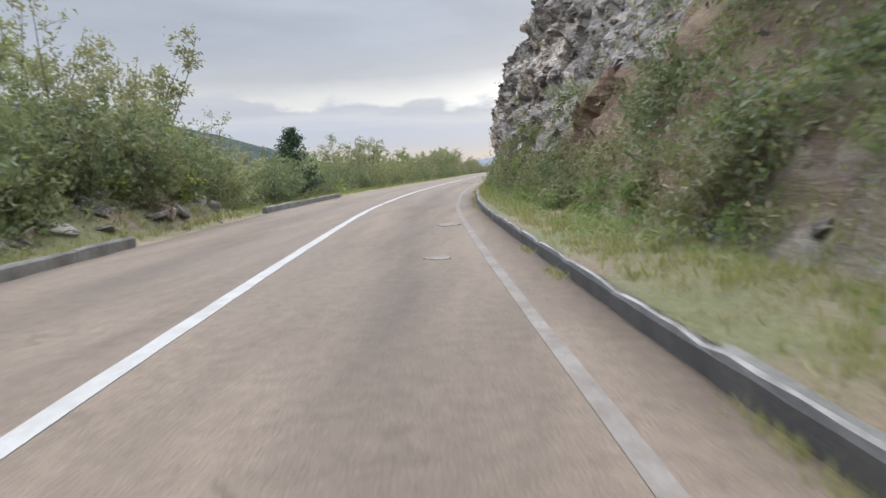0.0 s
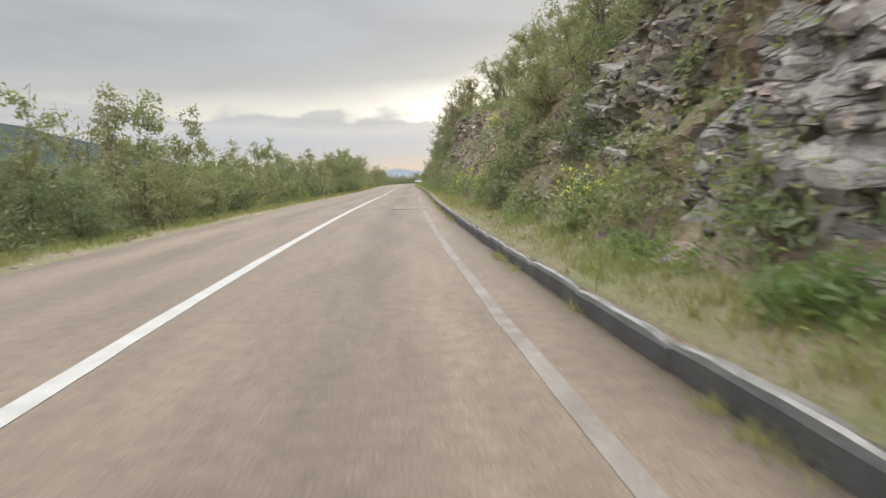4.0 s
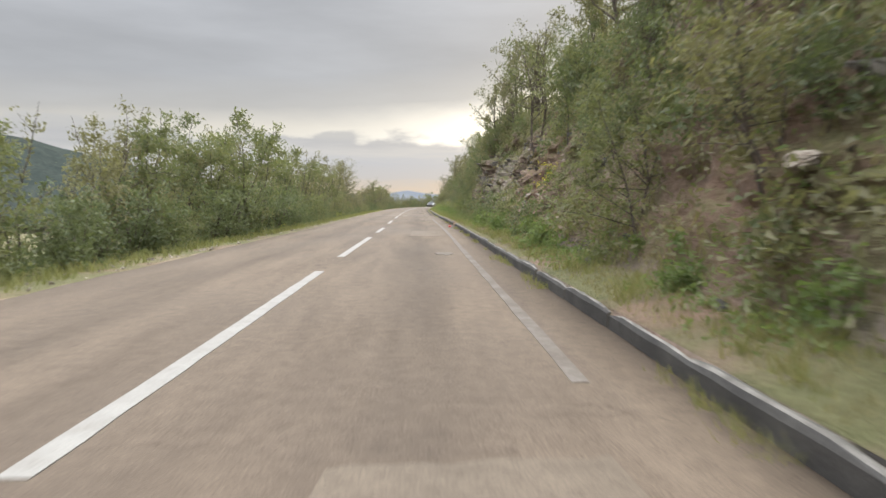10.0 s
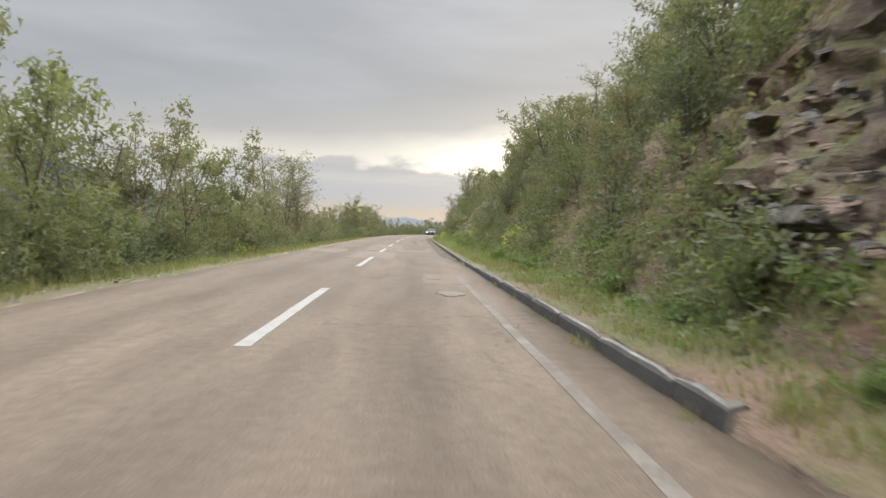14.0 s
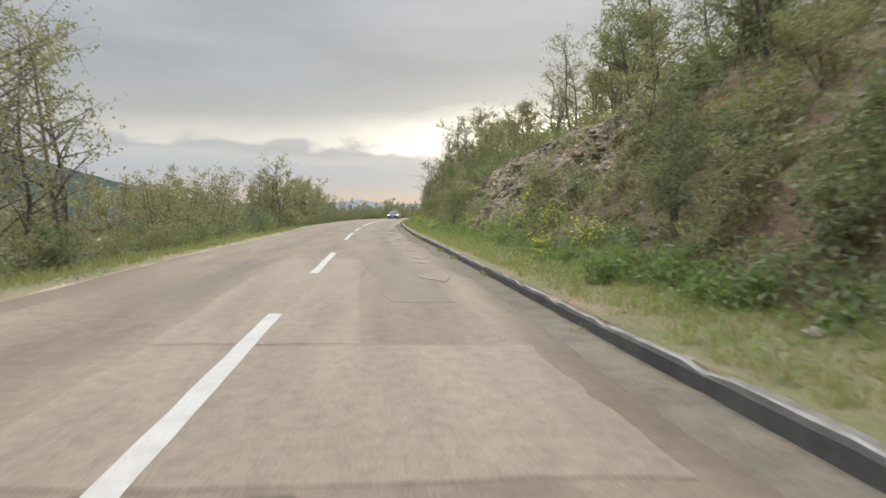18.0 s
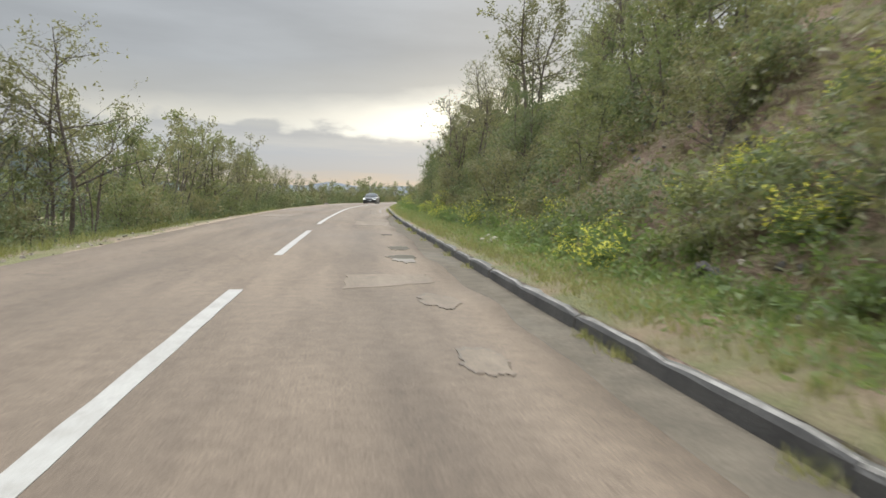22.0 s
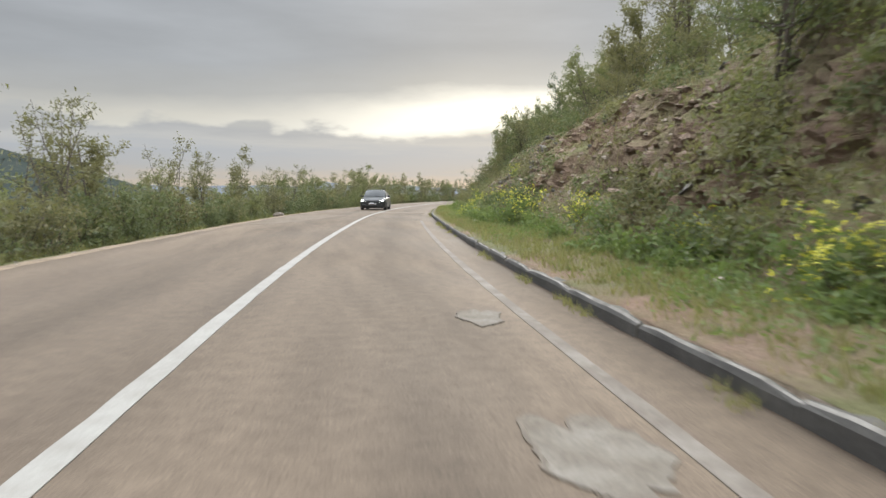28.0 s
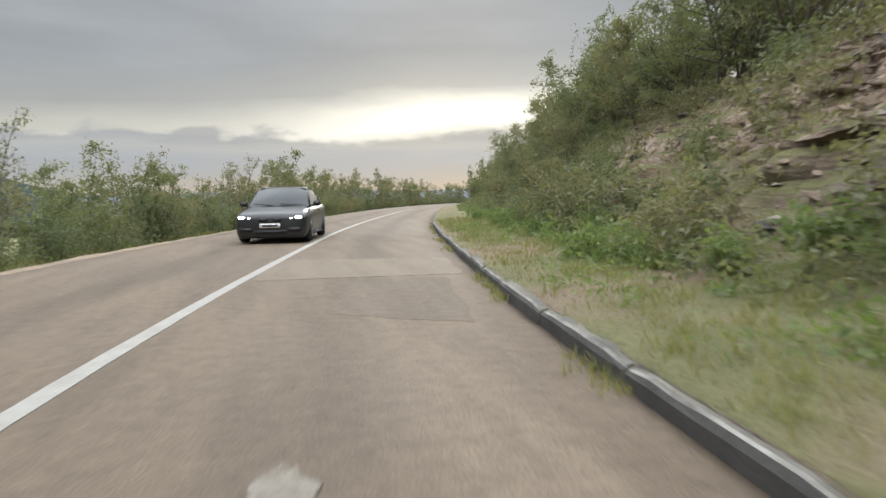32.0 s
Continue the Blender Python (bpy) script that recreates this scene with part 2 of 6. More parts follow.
def cells(nt, vec, scale, stretch):
    """Stone blocks: a value for each block, and the dark joints between them."""
    mp = nt.nodes.new("ShaderNodeMapping")
    mp.inputs["Scale"].default_value = stretch
    mp.inputs["Rotation"].default_value = (0.35, 0.12, 0.0)
    nt.links.new(vec, mp.inputs[0])
    warp = nt.nodes.new("ShaderNodeVectorMath")
    warp.operation = "MULTIPLY_ADD"
    n = nt.nodes.new("ShaderNodeTexNoise")
    n.inputs["Scale"].default_value, n.inputs["Detail"].default_value = 2.2, 3
    nt.links.new(mp.outputs[0], n.inputs["Vector"])
    nt.links.new(n.outputs["Color"], warp.inputs[0])
    warp.inputs[1].default_value = (1.3, 1.3, 1.3)
    nt.links.new(mp.outputs[0], warp.inputs[2])
    v = nt.nodes.new("ShaderNodeTexVoronoi")
    v.inputs["Scale"].default_value = scale
    nt.links.new(warp.outputs[0], v.inputs["Vector"])
    e = nt.nodes.new("ShaderNodeTexVoronoi")
    e.feature = "DISTANCE_TO_EDGE"
    e.inputs["Scale"].default_value = scale
    nt.links.new(warp.outputs[0], e.inputs["Vector"])
    bw = nt.nodes.new("ShaderNodeRGBToBW")
    nt.links.new(v.outputs["Color"], bw.inputs[0])
    return bw.outputs[0], e.outputs["Distance"]


def hillside(bare):
    """Soil, dry grass and stone, told apart by steepness and by patches; bare: how much of the steep parts is stone."""
    return lambda nt, bsdf, pos, geo: hillside_nodes(nt, bsdf, pos, geo, bare)


def hillside_nodes(nt, bsdf, pos, geo, bare):
    n = noise_tex(nt, 0.35, 6, 0.65, pos)
    m = noise_tex(nt, 1.7, 6, 0.7, pos)
    g = noise_tex(nt, 22, 5, 0.75, pos)
    red = noise_tex(nt, 0.09, 3, 0.5, pos)
    b1, e1 = cells(nt, pos, 0.9, (1, 1, 1.7))
    bed = noise_tex(nt, 1.5, 7, 0.7, pos, (0.8, 0.6, 4.0))
    soil = mixc(nt, ramp(nt, red, [(0.45, (0, 0, 0)), (0.6, (1, 1, 1))]), (0.21, 0.159, 0.114), (0.235, 0.16, 0.116))
    grass = mixc(nt, m, (0.092, 0.105, 0.045), (0.21, 0.186, 0.098))
    k = math_node(nt, "ADD", math_node(nt, "MULTIPLY", b1, 0.28), math_node(nt, "ADD", math_node(nt, "MULTIPLY", bed, 0.55), math_node(nt, "MULTIPLY", m, 0.3)))
    rock = ramp(nt, k, [(0.4, (0.05, 0.047, 0.043)), (0.52, (0.14, 0.124, 0.108)), (0.64, (0.245, 0.213, 0.181)), (0.8, (0.43, 0.375, 0.32))])
    rock = mixc(nt, ramp(nt, red, [(0.42, (0, 0, 0)), (0.6, (0.55, 0.55, 0.55))]), rock, mixc(nt, 1.0, rock, (1.15, 0.84, 0.7), "MULTIPLY"))
    rock = mixc(nt, 0.6, rock, ramp(nt, e1, [(0.0, (0.5, 0.48, 0.45)), (0.05, (1, 1, 1))]), "MULTIPLY")
    stones = ramp(nt, math_node(nt, "ADD", math_node(nt, "MULTIPLY", b1, 0.5), math_node(nt, "MULTIPLY", m, 0.5)), [(0.5, (bare,) * 3), (0.62, (min(1.0, bare + 0.35),) * 3)])
    rock = mixc(nt, stones, mixc(nt, bed, mixc(nt, 1.0, soil, (0.6, 0.58, 0.56), "MULTIPLY"), soil), rock)
    moss = ramp(nt, noise_tex(nt, 1.1, 5, 0.7, pos), [(0.46, (0, 0, 0)), (0.58, (1, 1, 1))])
    sep = nt.nodes.new("ShaderNodeSeparateXYZ")
    nt.links.new(geo.outputs["True Normal"], sep.inputs[0])
    steep = math_node(nt, "ADD", sep.outputs[2], math_node(nt, "MULTIPLY", math_node(nt, "SUBTRACT", m, 0.5), 0.6))
    c = mixc(nt, ramp(nt, n, [(0.36, (0, 0, 0)), (0.53, (1, 1, 1))]), soil, grass)
    rock = mixc(nt, math_node(nt, "MULTIPLY", moss, 0.6), rock, mixc(nt, 1.0, c, (0.8, 0.82, 0.78), "MULTIPLY"))
    c = mixc(nt, ramp(nt, steep, [(0.5, (1, 1, 1)), (0.85, (0, 0, 0))]), c, rock)
    c = mixc(nt, 0.6, c, ramp(nt, g, [(0.3, (0.5, 0.5, 0.5)), (0.7, (1.5, 1.5, 1.5))]), "MULTIPLY")
    nt.links.new(c, bsdf.inputs["Base Color"])
    h = math_node(nt, "ADD", math_node(nt, "ADD", math_node(nt, "MULTIPLY", g, 0.5), m), math_node(nt, "MULTIPLY", bed, 1.6))
    bump(nt, bsdf, h, 0.9, 0.11)


def stone(a, b, c3):
    def build(nt, bsdf, pos, geo):
        n = noise_tex(nt, 0.8, 7, 0.7, pos)
        v = noise_tex(nt, 5, 6, 0.72, pos)
        g = noise_tex(nt, 26, 5, 0.7, pos)
        b1, e1 = cells(nt, pos, 1.8, (1, 1, 1.8))
        oi = nt.nodes.new("ShaderNodeObjectInfo")
        k = math_node(nt, "ADD", math_node(nt, "ADD", math_node(nt, "MULTIPLY", oi.outputs["Random"], 0.25), math_node(nt, "MULTIPLY", b1, 0.3)), math_node(nt, "MULTIPLY", n, 0.5))
        c = ramp(nt, k, [(0.3, a), (0.52, b), (0.75, c3)])
        c = mixc(nt, 0.65, c, ramp(nt, v, [(0.3, (0.5, 0.5, 0.5)), (0.7, (1.35, 1.35, 1.35))]), "MULTIPLY")
        c = mixc(nt, 0.5, c, ramp(nt, g, [(0.3, (0.55, 0.55, 0.55)), (0.7, (1.4, 1.4, 1.4))]), "MULTIPLY")
        c = mixc(nt, 0.7, c, ramp(nt, e1, [(0.0, (0.45, 0.42, 0.4)), (0.09, (1, 1, 1))]), "MULTIPLY")
        nt.links.new(c, bsdf.inputs["Base Color"])
        h = math_node(nt, "ADD", math_node(nt, "ADD", v, math_node(nt, "MULTIPLY", g, 0.4)), math_node(nt, "MULTIPLY", math_node(nt, "MINIMUM", e1, 0.12), 5.0))
        bump(nt, bsdf, h, 0.9, 0.08)
    return build


def leaf_material(name, a, b, trans=0.35, rough=0.55):
    m = bpy.data.materials.new(name)
    m.use_nodes = True
    nt = m.node_tree
    nt.nodes.clear()
    geo = nt.nodes.new("ShaderNodeNewGeometry")
    oi = nt.nodes.new("ShaderNodeObjectInfo")
    k = math_node(nt, "ADD", math_node(nt, "MULTIPLY", geo.outputs["Random Per Island"], 0.6), math_node(nt, "MULTIPLY", oi.outputs["Random"], 0.4))
    c = mixc(nt, k, a, b)
    d = nt.nodes.new("ShaderNodeBsdfPrincipled")
    d.inputs["Roughness"].default_value, d.inputs["Specular IOR Level"].default_value = rough, 0.25
    nt.links.new(c, d.inputs["Base Color"])
    t = nt.nodes.new("ShaderNodeBsdfTranslucent")
    nt.links.new(mixc(nt, 1.0, c, (1.2, 1.25, 0.7), "MULTIPLY"), t.inputs[0])
    s = nt.nodes.new("ShaderNodeMixShader")
    s.inputs[0].default_value = trans
    nt.links.new(d.outputs[0], s.inputs[1])
    nt.links.new(t.outputs[0], s.inputs[2])
    out = nt.nodes.new("ShaderNodeOutputMaterial")
    nt.links.new(s.outputs[0], out.inputs[0])
    return m


def plain(name, colour, rough=0.5, metal=0.0, spec=0.5, emit=0.0):
    def build(nt, bsdf, pos, geo):
        g = noise_tex(nt, 9, 4, 0.6, pos)
        c = mixc(nt, 0.25, colour, ramp(nt, g, [(0.3, tuple(v * 0.7 for v in colour)), (0.7, tuple(min(1, v * 1.2) for v in colour))]))
        nt.links.new(c, bsdf.inputs["Base Color"])
        bsdf.inputs["Metallic"].default_value = metal
        if emit:
            bsdf.inputs["Emission Color"].default_value = (*colour, 1)
            bsdf.inputs["Emission Strength"].default_value = emit
    return material(name, build, rough, spec)


def damp(nt, bsdf, pos, geo):
    """Silt and concrete, wet in patches."""
    n = noise_tex(nt, 0.45, 4, 0.6, pos, (1, 0.4, 1))
    m = noise_tex(nt, 2.2, 6, 0.65, pos)
    g = noise_tex(nt, 30, 4, 0.7, pos)
    c = mixc(nt, ramp(nt, m, [(0.35, (0, 0, 0)), (0.65, (1, 1, 1))]), (0.122, 0.103, 0.078), (0.084, 0.072, 0.055))
    c = mixc(nt, 0.5, c, ramp(nt, g, [(0.3, (0.55, 0.55, 0.55)), (0.7, (1.4, 1.4, 1.4))]), "MULTIPLY")
    nt.links.new(c, bsdf.inputs["Base Color"])
    nt.links.new(ramp(nt, n, [(0.5, (0.9, 0.9, 0.9)), (0.64, (0.7, 0.7, 0.7))]), bsdf.inputs["Roughness"])
    bump(nt, bsdf, g, 0.15, 0.006)


ASPHALT = material("weathered_asphalt", asphalt((0.116, 0.088, 0.0635), (0.158, 0.122, 0.089), 1.0, True), 0.8, 0.15)
PATCH = material("pale_asphalt_patch", asphalt((0.15, 0.119, 0.088), (0.168, 0.134, 0.1), 0.7), 0.8, 0.15)
DARKPATCH = material("dark_asphalt_patch", asphalt((0.116, 0.089, 0.066), (0.134, 0.104, 0.078)), 0.8, 0.15)
CRACK = material("broken_tar", asphalt((0.055, 0.043, 0.033), (0.078, 0.062, 0.048)), 0.9, 0.1)
# pale dust; the tone also paints the sky reflected in pothole water
DUSTGLINT = material("dust_with_painted_sky_glint", mottled((0.192, 0.172, 0.144), (0.122, 0.102, 0.079), 3.0, 30), 0.9)
PAINT = material("road_paint", paint, 0.6)
WORN = material("worn_road_paint", worn_paint, 0.75)
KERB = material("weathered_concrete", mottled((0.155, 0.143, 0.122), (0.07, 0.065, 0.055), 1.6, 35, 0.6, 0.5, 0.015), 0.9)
KERBFACE = material("dark_face_concrete", mottled((0.062, 0.058, 0.052), (0.032, 0.03, 0.028), 1.2, 30, 0.6, 0.5, 0.015), 0.8)
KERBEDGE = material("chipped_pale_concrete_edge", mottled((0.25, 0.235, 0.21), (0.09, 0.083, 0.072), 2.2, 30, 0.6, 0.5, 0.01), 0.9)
GUTTER = material("wet_silted_gutter", damp, 0.8, 0.05)
SHOULDER = material("sandy_gravel", mottled((0.265, 0.2, 0.137), (0.165, 0.128, 0.09), 1.2, 28, 0.7, 0.6, 0.03), 0.95)
HILL = material("hillside_rock", hillside(1.0), 0.95, 0.15)
EARTH = material("stony_earth", hillside(0.15), 0.95, 0.1)
ROCK = material("grey_limestone", stone((0.095, 0.088, 0.08), (0.2, 0.181, 0.16), (0.35, 0.312, 0.272)), 0.9, 0.25)
REDROCK = material("reddish_limestone", stone((0.155, 0.115, 0.087), (0.27, 0.2, 0.15), (0.38, 0.295, 0.23)), 0.9, 0.25)
PALEROCK = material("pale_limestone", stone((0.22, 0.19, 0.16), (0.38, 0.326, 0.268), (0.54, 0.47, 0.39)), 0.9, 0.25)
BARK = material("grey_bark", mottled((0.13, 0.105, 0.085), (0.06, 0.05, 0.04), 6, 40), 0.95)
LEAF_FRESH = leaf_material("spring_leaves", (0.112, 0.13, 0.068), (0.22, 0.222, 0.122), 0.50)
LEAF_DARK = leaf_material("shrub_leaves", (0.08, 0.1, 0.056), (0.172, 0.19, 0.1), 0.42)
LEAF_OLIVE = leaf_material("olive_leaves", (0.128, 0.126, 0.076), (0.24, 0.222, 0.13), 0.45)
LEAF_LUSH = leaf_material("lush_herb_leaves", (0.1, 0.145, 0.056), (0.2, 0.24, 0.1), 0.50)
NEEDLE = leaf_material("pine_needles", (0.03, 0.05, 0.03), (0.055, 0.085, 0.045), 0.2)
GRASS = leaf_material("verge_grass", (0.115, 0.145, 0.045), (0.29, 0.26, 0.12), 0.35)
FLOWER = leaf_material("yellow_blossom", (0.52, 0.46, 0.05), (0.68, 0.64, 0.12), 0.3)


# ---------------------------------------------------------------- plan of the road
ROAD_Y = (-400, -120, -60, -25, -12, -3, 6, 16, 30, 52, 66, 82, 98, 112, 128, 142, 156, 175, 190, 205, 215, 228, 243, 252, 259, 268, 279, 291, 306, 322, 345, 380, 430, 520)
ROAD_X = (60, 17.0, 6.4, 1.3, -0.25, -1.15, -1.68, -2.02, -2.15, -1.97, -1.72, -1.58, -1.45, -1.48, -1.47, -1.40, -1.32, -1.2, -0.9, -0.42, 0.05, 0.75, 2.05, 3.0, 3.85, 5.25, 7.2, 9.75, 13.3, 17.3, 24.0, 37.0, 62.0, 120.0)


def smooth_table(ys, xs, y):
    """A smooth curve through the given knots (cubic Hermite)."""
    ys, xs = np.asarray(ys, float), np.asarray(xs, float)
    d = np.gradient(xs, ys)
    y = np.clip(np.asarray(y, float), ys[0], ys[-1])
    i = np.clip(np.searchsorted(ys, y) - 1, 0, len(ys) - 2)
    h = ys[i + 1] - ys[i]
    t = (y - ys[i]) / h
    return ((2 * t**3 - 3 * t**2 + 1) * xs[i] + (t**3 - 2 * t**2 + t) * h * d[i]
            + (-2 * t**3 + 3 * t**2) * xs[i + 1] + (t**3 - t**2) * h * d[i + 1])


def centre(y):
    return smooth_table(ROAD_Y, ROAD_X, y)


def at_road(y, o):
    """The plan position at the offset o to the right of the centre line."""
    y, o = np.asarray(y, float), np.asarray(o, float)
    s = (centre(y + 0.5) - centre(y - 0.5))
    n = 1 / np.sqrt(1 + s * s)
    return centre(y) + o * n, y - o * s * n


KERB_O = 3.72
PROFILE_Y = (-60, -25, -12, -4, 4, 10, 14, 20, 30, 40, 50, 58, 66, 75, 85, 95, 104, 112, 122, 135, 150, 158, 166, 175, 188, 200, 212, 225, 235, 245, 255, 265, 280, 350)
VERGE_W = (1.6, 1.5, 1.4, 1.1, 0.9, 0.8, 0.9, 0.9, 0.9, 0.9, 1.0, 0.8, 0.7, 0.8, 0.9, 1.0, 0.8, 1.2, 1.5, 1.8, 1.9, 2.0, 1.7, 1.6, 1.9, 2.0, 1.8, 1.7, 1.7, 1.5, 1.9, 2.2, 2.5, 2.5)
CREST_H = (7.0, 7.0, 7.4, 7.8, 6.8, 5.4, 5.0, 4.7, 4.9, 5.1, 4.8, 5.3, 5.8, 5.3, 4.8, 4.8, 5.3, 4.8, 4.6, 4.6, 4.8, 4.4, 4.4, 4.4, 4.8, 5.0, 5.0, 4.2, 3.7, 3.6, 3.5, 3.3, 3.0, 3.0)
CUT_W = (4.2, 4.0, 3.6, 2.3, 1.45, 1.2, 1.9, 3.2, 3.4, 3.4, 3.4, 2.8, 2.4, 2.5, 2.6, 3.0, 2.3, 2.8, 3.4, 3.6, 3.6, 3.7, 3.7, 3.9, 4.2, 3.8, 3.6, 3.4, 3.4, 3.4, 3.6, 3.8, 4.2, 5.0)
# stretches with naked rock: along the road, half-length, strength
ROCKY = ((2, 12, 1.3), (12, 7, 1.0), (24, 9, 0.8), (43, 7, 0.6), (51, 8, 0.8), (64, 8, 0.9), (84, 6, 0.5), (91, 5, 0.75), (103, 9, 1.0), (154, 8, 0.7), (167, 8, 0.8), (194, 5, 0.4), (229, 6, 0.8), (246, 10, 0.9), (263, 8, 0.6))


def rockiness(y):
    y = np.asarray(y, float)
    r = np.zeros_like(y)
    for c, h, s in ROCKY:
        r = np.maximum(r, s * np.exp(-((y - c) / h) ** 2))
    return r


def fbm(x, y, z, octaves=4):
    v, a, f = 0.0, 1.0, 1.0
    for _ in range(octaves):
        v += a * noise.noise((x * f, y * f, z * f))
        a, f = a * 0.5, f * 2.03
    return v


LEFT_O = (-3000, -1200, -500, -200, -90, -45, -25, -15, -10.5, -8, -6.2, -5.2, -4.6, -3.5)
LEFT_Z = (-60, -75, -70, -42, -18, -8.0, -4.2, -2.2, -1.1, -0.55, -0.28, -0.12, -0.05, -0.02)


KERB_Y, KERB_H = (-60, 112, 124, 210, 218, 300), (0.2, 0.19, 0.125, 0.125, 0.16, 0.17)


def dense(f, y0=-420.0, y1=540.0, k=5):
    """A quick scalar look-up of a function of the distance along the road."""
    vals = [float(v) for v in f(np.arange(y0, y1 + 1.0, 1.0 / k))]

    def get(y):
        t = (min(max(y, y0), y1) - y0) * k
        i = int(t)
        return vals[i] + (vals[i + 1] - vals[i]) * (t - i)
    return get


VERGE = dense(lambda y: np.interp(y, PROFILE_Y, VERGE_W))
CUT = dense(lambda y: np.interp(y, PROFILE_Y, CUT_W))
CREST = dense(lambda y: np.interp(y, PROFILE_Y, CREST_H))
KERB_GAPS = ((48.0, 52.6), (101.15, 103.4))      # stones missing, earth washed out
WASHED = dense(lambda y: sum(np.clip(np.minimum(y - a + 0.15, b + 0.15 - y) / 0.4, 0, 1) for a, b in KERB_GAPS))
KERB_TOP = dense(lambda y: np.interp(y, KERB_Y, KERB_H))
STONY = dense(rockiness)
MIDDLE = dense(centre)
BEND = dense(lambda y: centre(y + 0.5) - centre(y - 0.5))
# dip of the rock beds along the road
DIP = dense(lambda y: np.interp(y, (-60, 10, 16, 50, 58, 150, 240, 300), (-0.85, -0.85, -0.55, -0.45, -0.12, -0.1, -0.22, -0.2)))


def spot(y, o):
    """The plan position at an offset, for single places."""
    b = BEND(y)
    n = 1 / math.sqrt(1 + b * b)
    return MIDDLE(y) + o * n, y - o * b * n


# naked stone: along the road from, to; share of the face's height from, to
EXPOSED = ((-12.0, -7.0, 0.4, 1.3), (-7.5, -2.0, 0.17, 1.3), (-3.0, 2.5, 0.13, 1.3), (1.5, 17.0, 0.08, 1.3), (18.5, 26.5, 0.3, 0.9), (31.0, 46.0, 0.03, 0.92), (44.0, 58.0, 0.14, 1.0), (57.0, 68.0, 0.36, 1.05), (79.0, 87.0, 0.03, 0.45), (86.0, 96.0, 0.1, 0.82),
           (96.0, 100.0, 0.2, 0.6), (99.0, 107.0, 0.15, 0.64), (150.0, 173.0, 0.42, 1.05), (160.0, 166.0, 0.02, 0.6), (209.5, 212.5, 0.3, 0.7),
           (228.5, 246.0, 0.12, 0.92), (244.0, 261.0, 0.22, 0.96), (256.0, 272.0, 0.5, 0.85), (263.5, 267.0, 0.12, 0.5))


def loose(y):
    """Whether the cut is stony earth here and not bedded rock."""
    return 79 < y < 86 or 31 < y < 44 or 228 < y < 243 or y > 258


def exposed(y, u, fuzz=0.0):
    """Whether the face is naked stone at this place."""
    return any(a + fuzz * 3 < y < b - fuzz * 3 and c + fuzz < u < d for a, b, c, d in EXPOSED)


def base_height(y, o):
    """The lie of the land without its roughness."""
    if o > KERB_O:
        w, cw = VERGE(y), CUT(y)
        u = o - KERB_O - 0.22 - w
        wash = 0.17 * WASHED(y)
        z = KERB_TOP(y) - 0.008 - wash + (0.16 + wash) * min(max((o - KERB_O) / (w + 0.2), 0), 1)
        t = min(max(u / cw, 0), 1)
        z += CREST(y) * (0.82 * t + 0.18 * t * t * (3 - 2 * t))
        v = max(u - cw, 0)
        return z + 0.42 * min(v, 12) + 0.2 * min(max(v - 12, 0), 40) - 0.35 * min(max(v - 60, 0), 200)
    if o > -3.5:
        return -0.3
    bank = 1.25 * math.exp(-((y + 7.0) / 5.2) ** 2) * min(max((-o - 4.5) / 1.1, 0), 1) * min(max((13 + o) / 4, 0), 1)
    return float(np.interp(o, LEFT_O, LEFT_Z)) + bank


def rough(x, yy, y, o):
    """Uneven ground, as a height."""
    if -4.4 < o < KERB_O + 0.3:
        return 0.0
    if o < 0:
        k = min(1.0, (-o - 4.4) / 3)
        return k * (0.16 * fbm(x * 0.5, yy * 0.5, 1.7, 4) + 0.05 * fbm(x * 3, yy * 3, 4.1, 2))
    u = o - KERB_O - 0.22 - VERGE(y)
    if u < 0:
        return 0.035 * fbm(x * 2.2, yy * 2.2, 0.3, 3)
    k = min(1.0, u / 0.8)
    r = STONY(y) if u < 8 else 0.2
    return k * (0.32 * fbm(x * 0.55, yy * 0.45, 2.2, 4) - 0.22 * r * abs(fbm(x * 1.1, yy * 0.8, 7.7, 3)))


def ground_z(y, o):
    """Height of the finished ground at one place."""
    x, yy = spot(y, o)
    return base_height(y, o) + rough(x, yy, y, o)


def chance(i, j, k):
    v = math.sin(i * 127.1 + j * 311.7 + k * 74.7) * 43758.5453
    return v - math.floor(v)


def beds(a, z, dip, thick, length, seed):
    """Jointed rock beds: each block stands out by its own amount and tilt, the joints are sunk."""
    s = (z - a * dip + 0.3 * thick * noise.noise((a * 0.5, z * 0.5, seed))) / thick
    b = math.floor(s)
    f = s - b
    r = a / length + 0.7 * chance(b, 3, seed) + 0.2 * noise.noise((a * 0.9, z * 0.9, seed + 5))
    c = math.floor(r)
    g = r - c
    h = chance(b, c, seed) + 0.9 * (chance(b, c, seed + 1) - 0.5) * (g - 0.5) + 0.7 * (chance(b, c, seed + 2) - 0.35) * (f - 0.5)
    edge = min(min(f, 1 - f) * thick, min(g, 1 - g) * length)
    return h - 0.35 * max(0.0, 1 - edge / 0.09)


HOLLOW_Y = 265.2       # a shaded hollow under the ledge


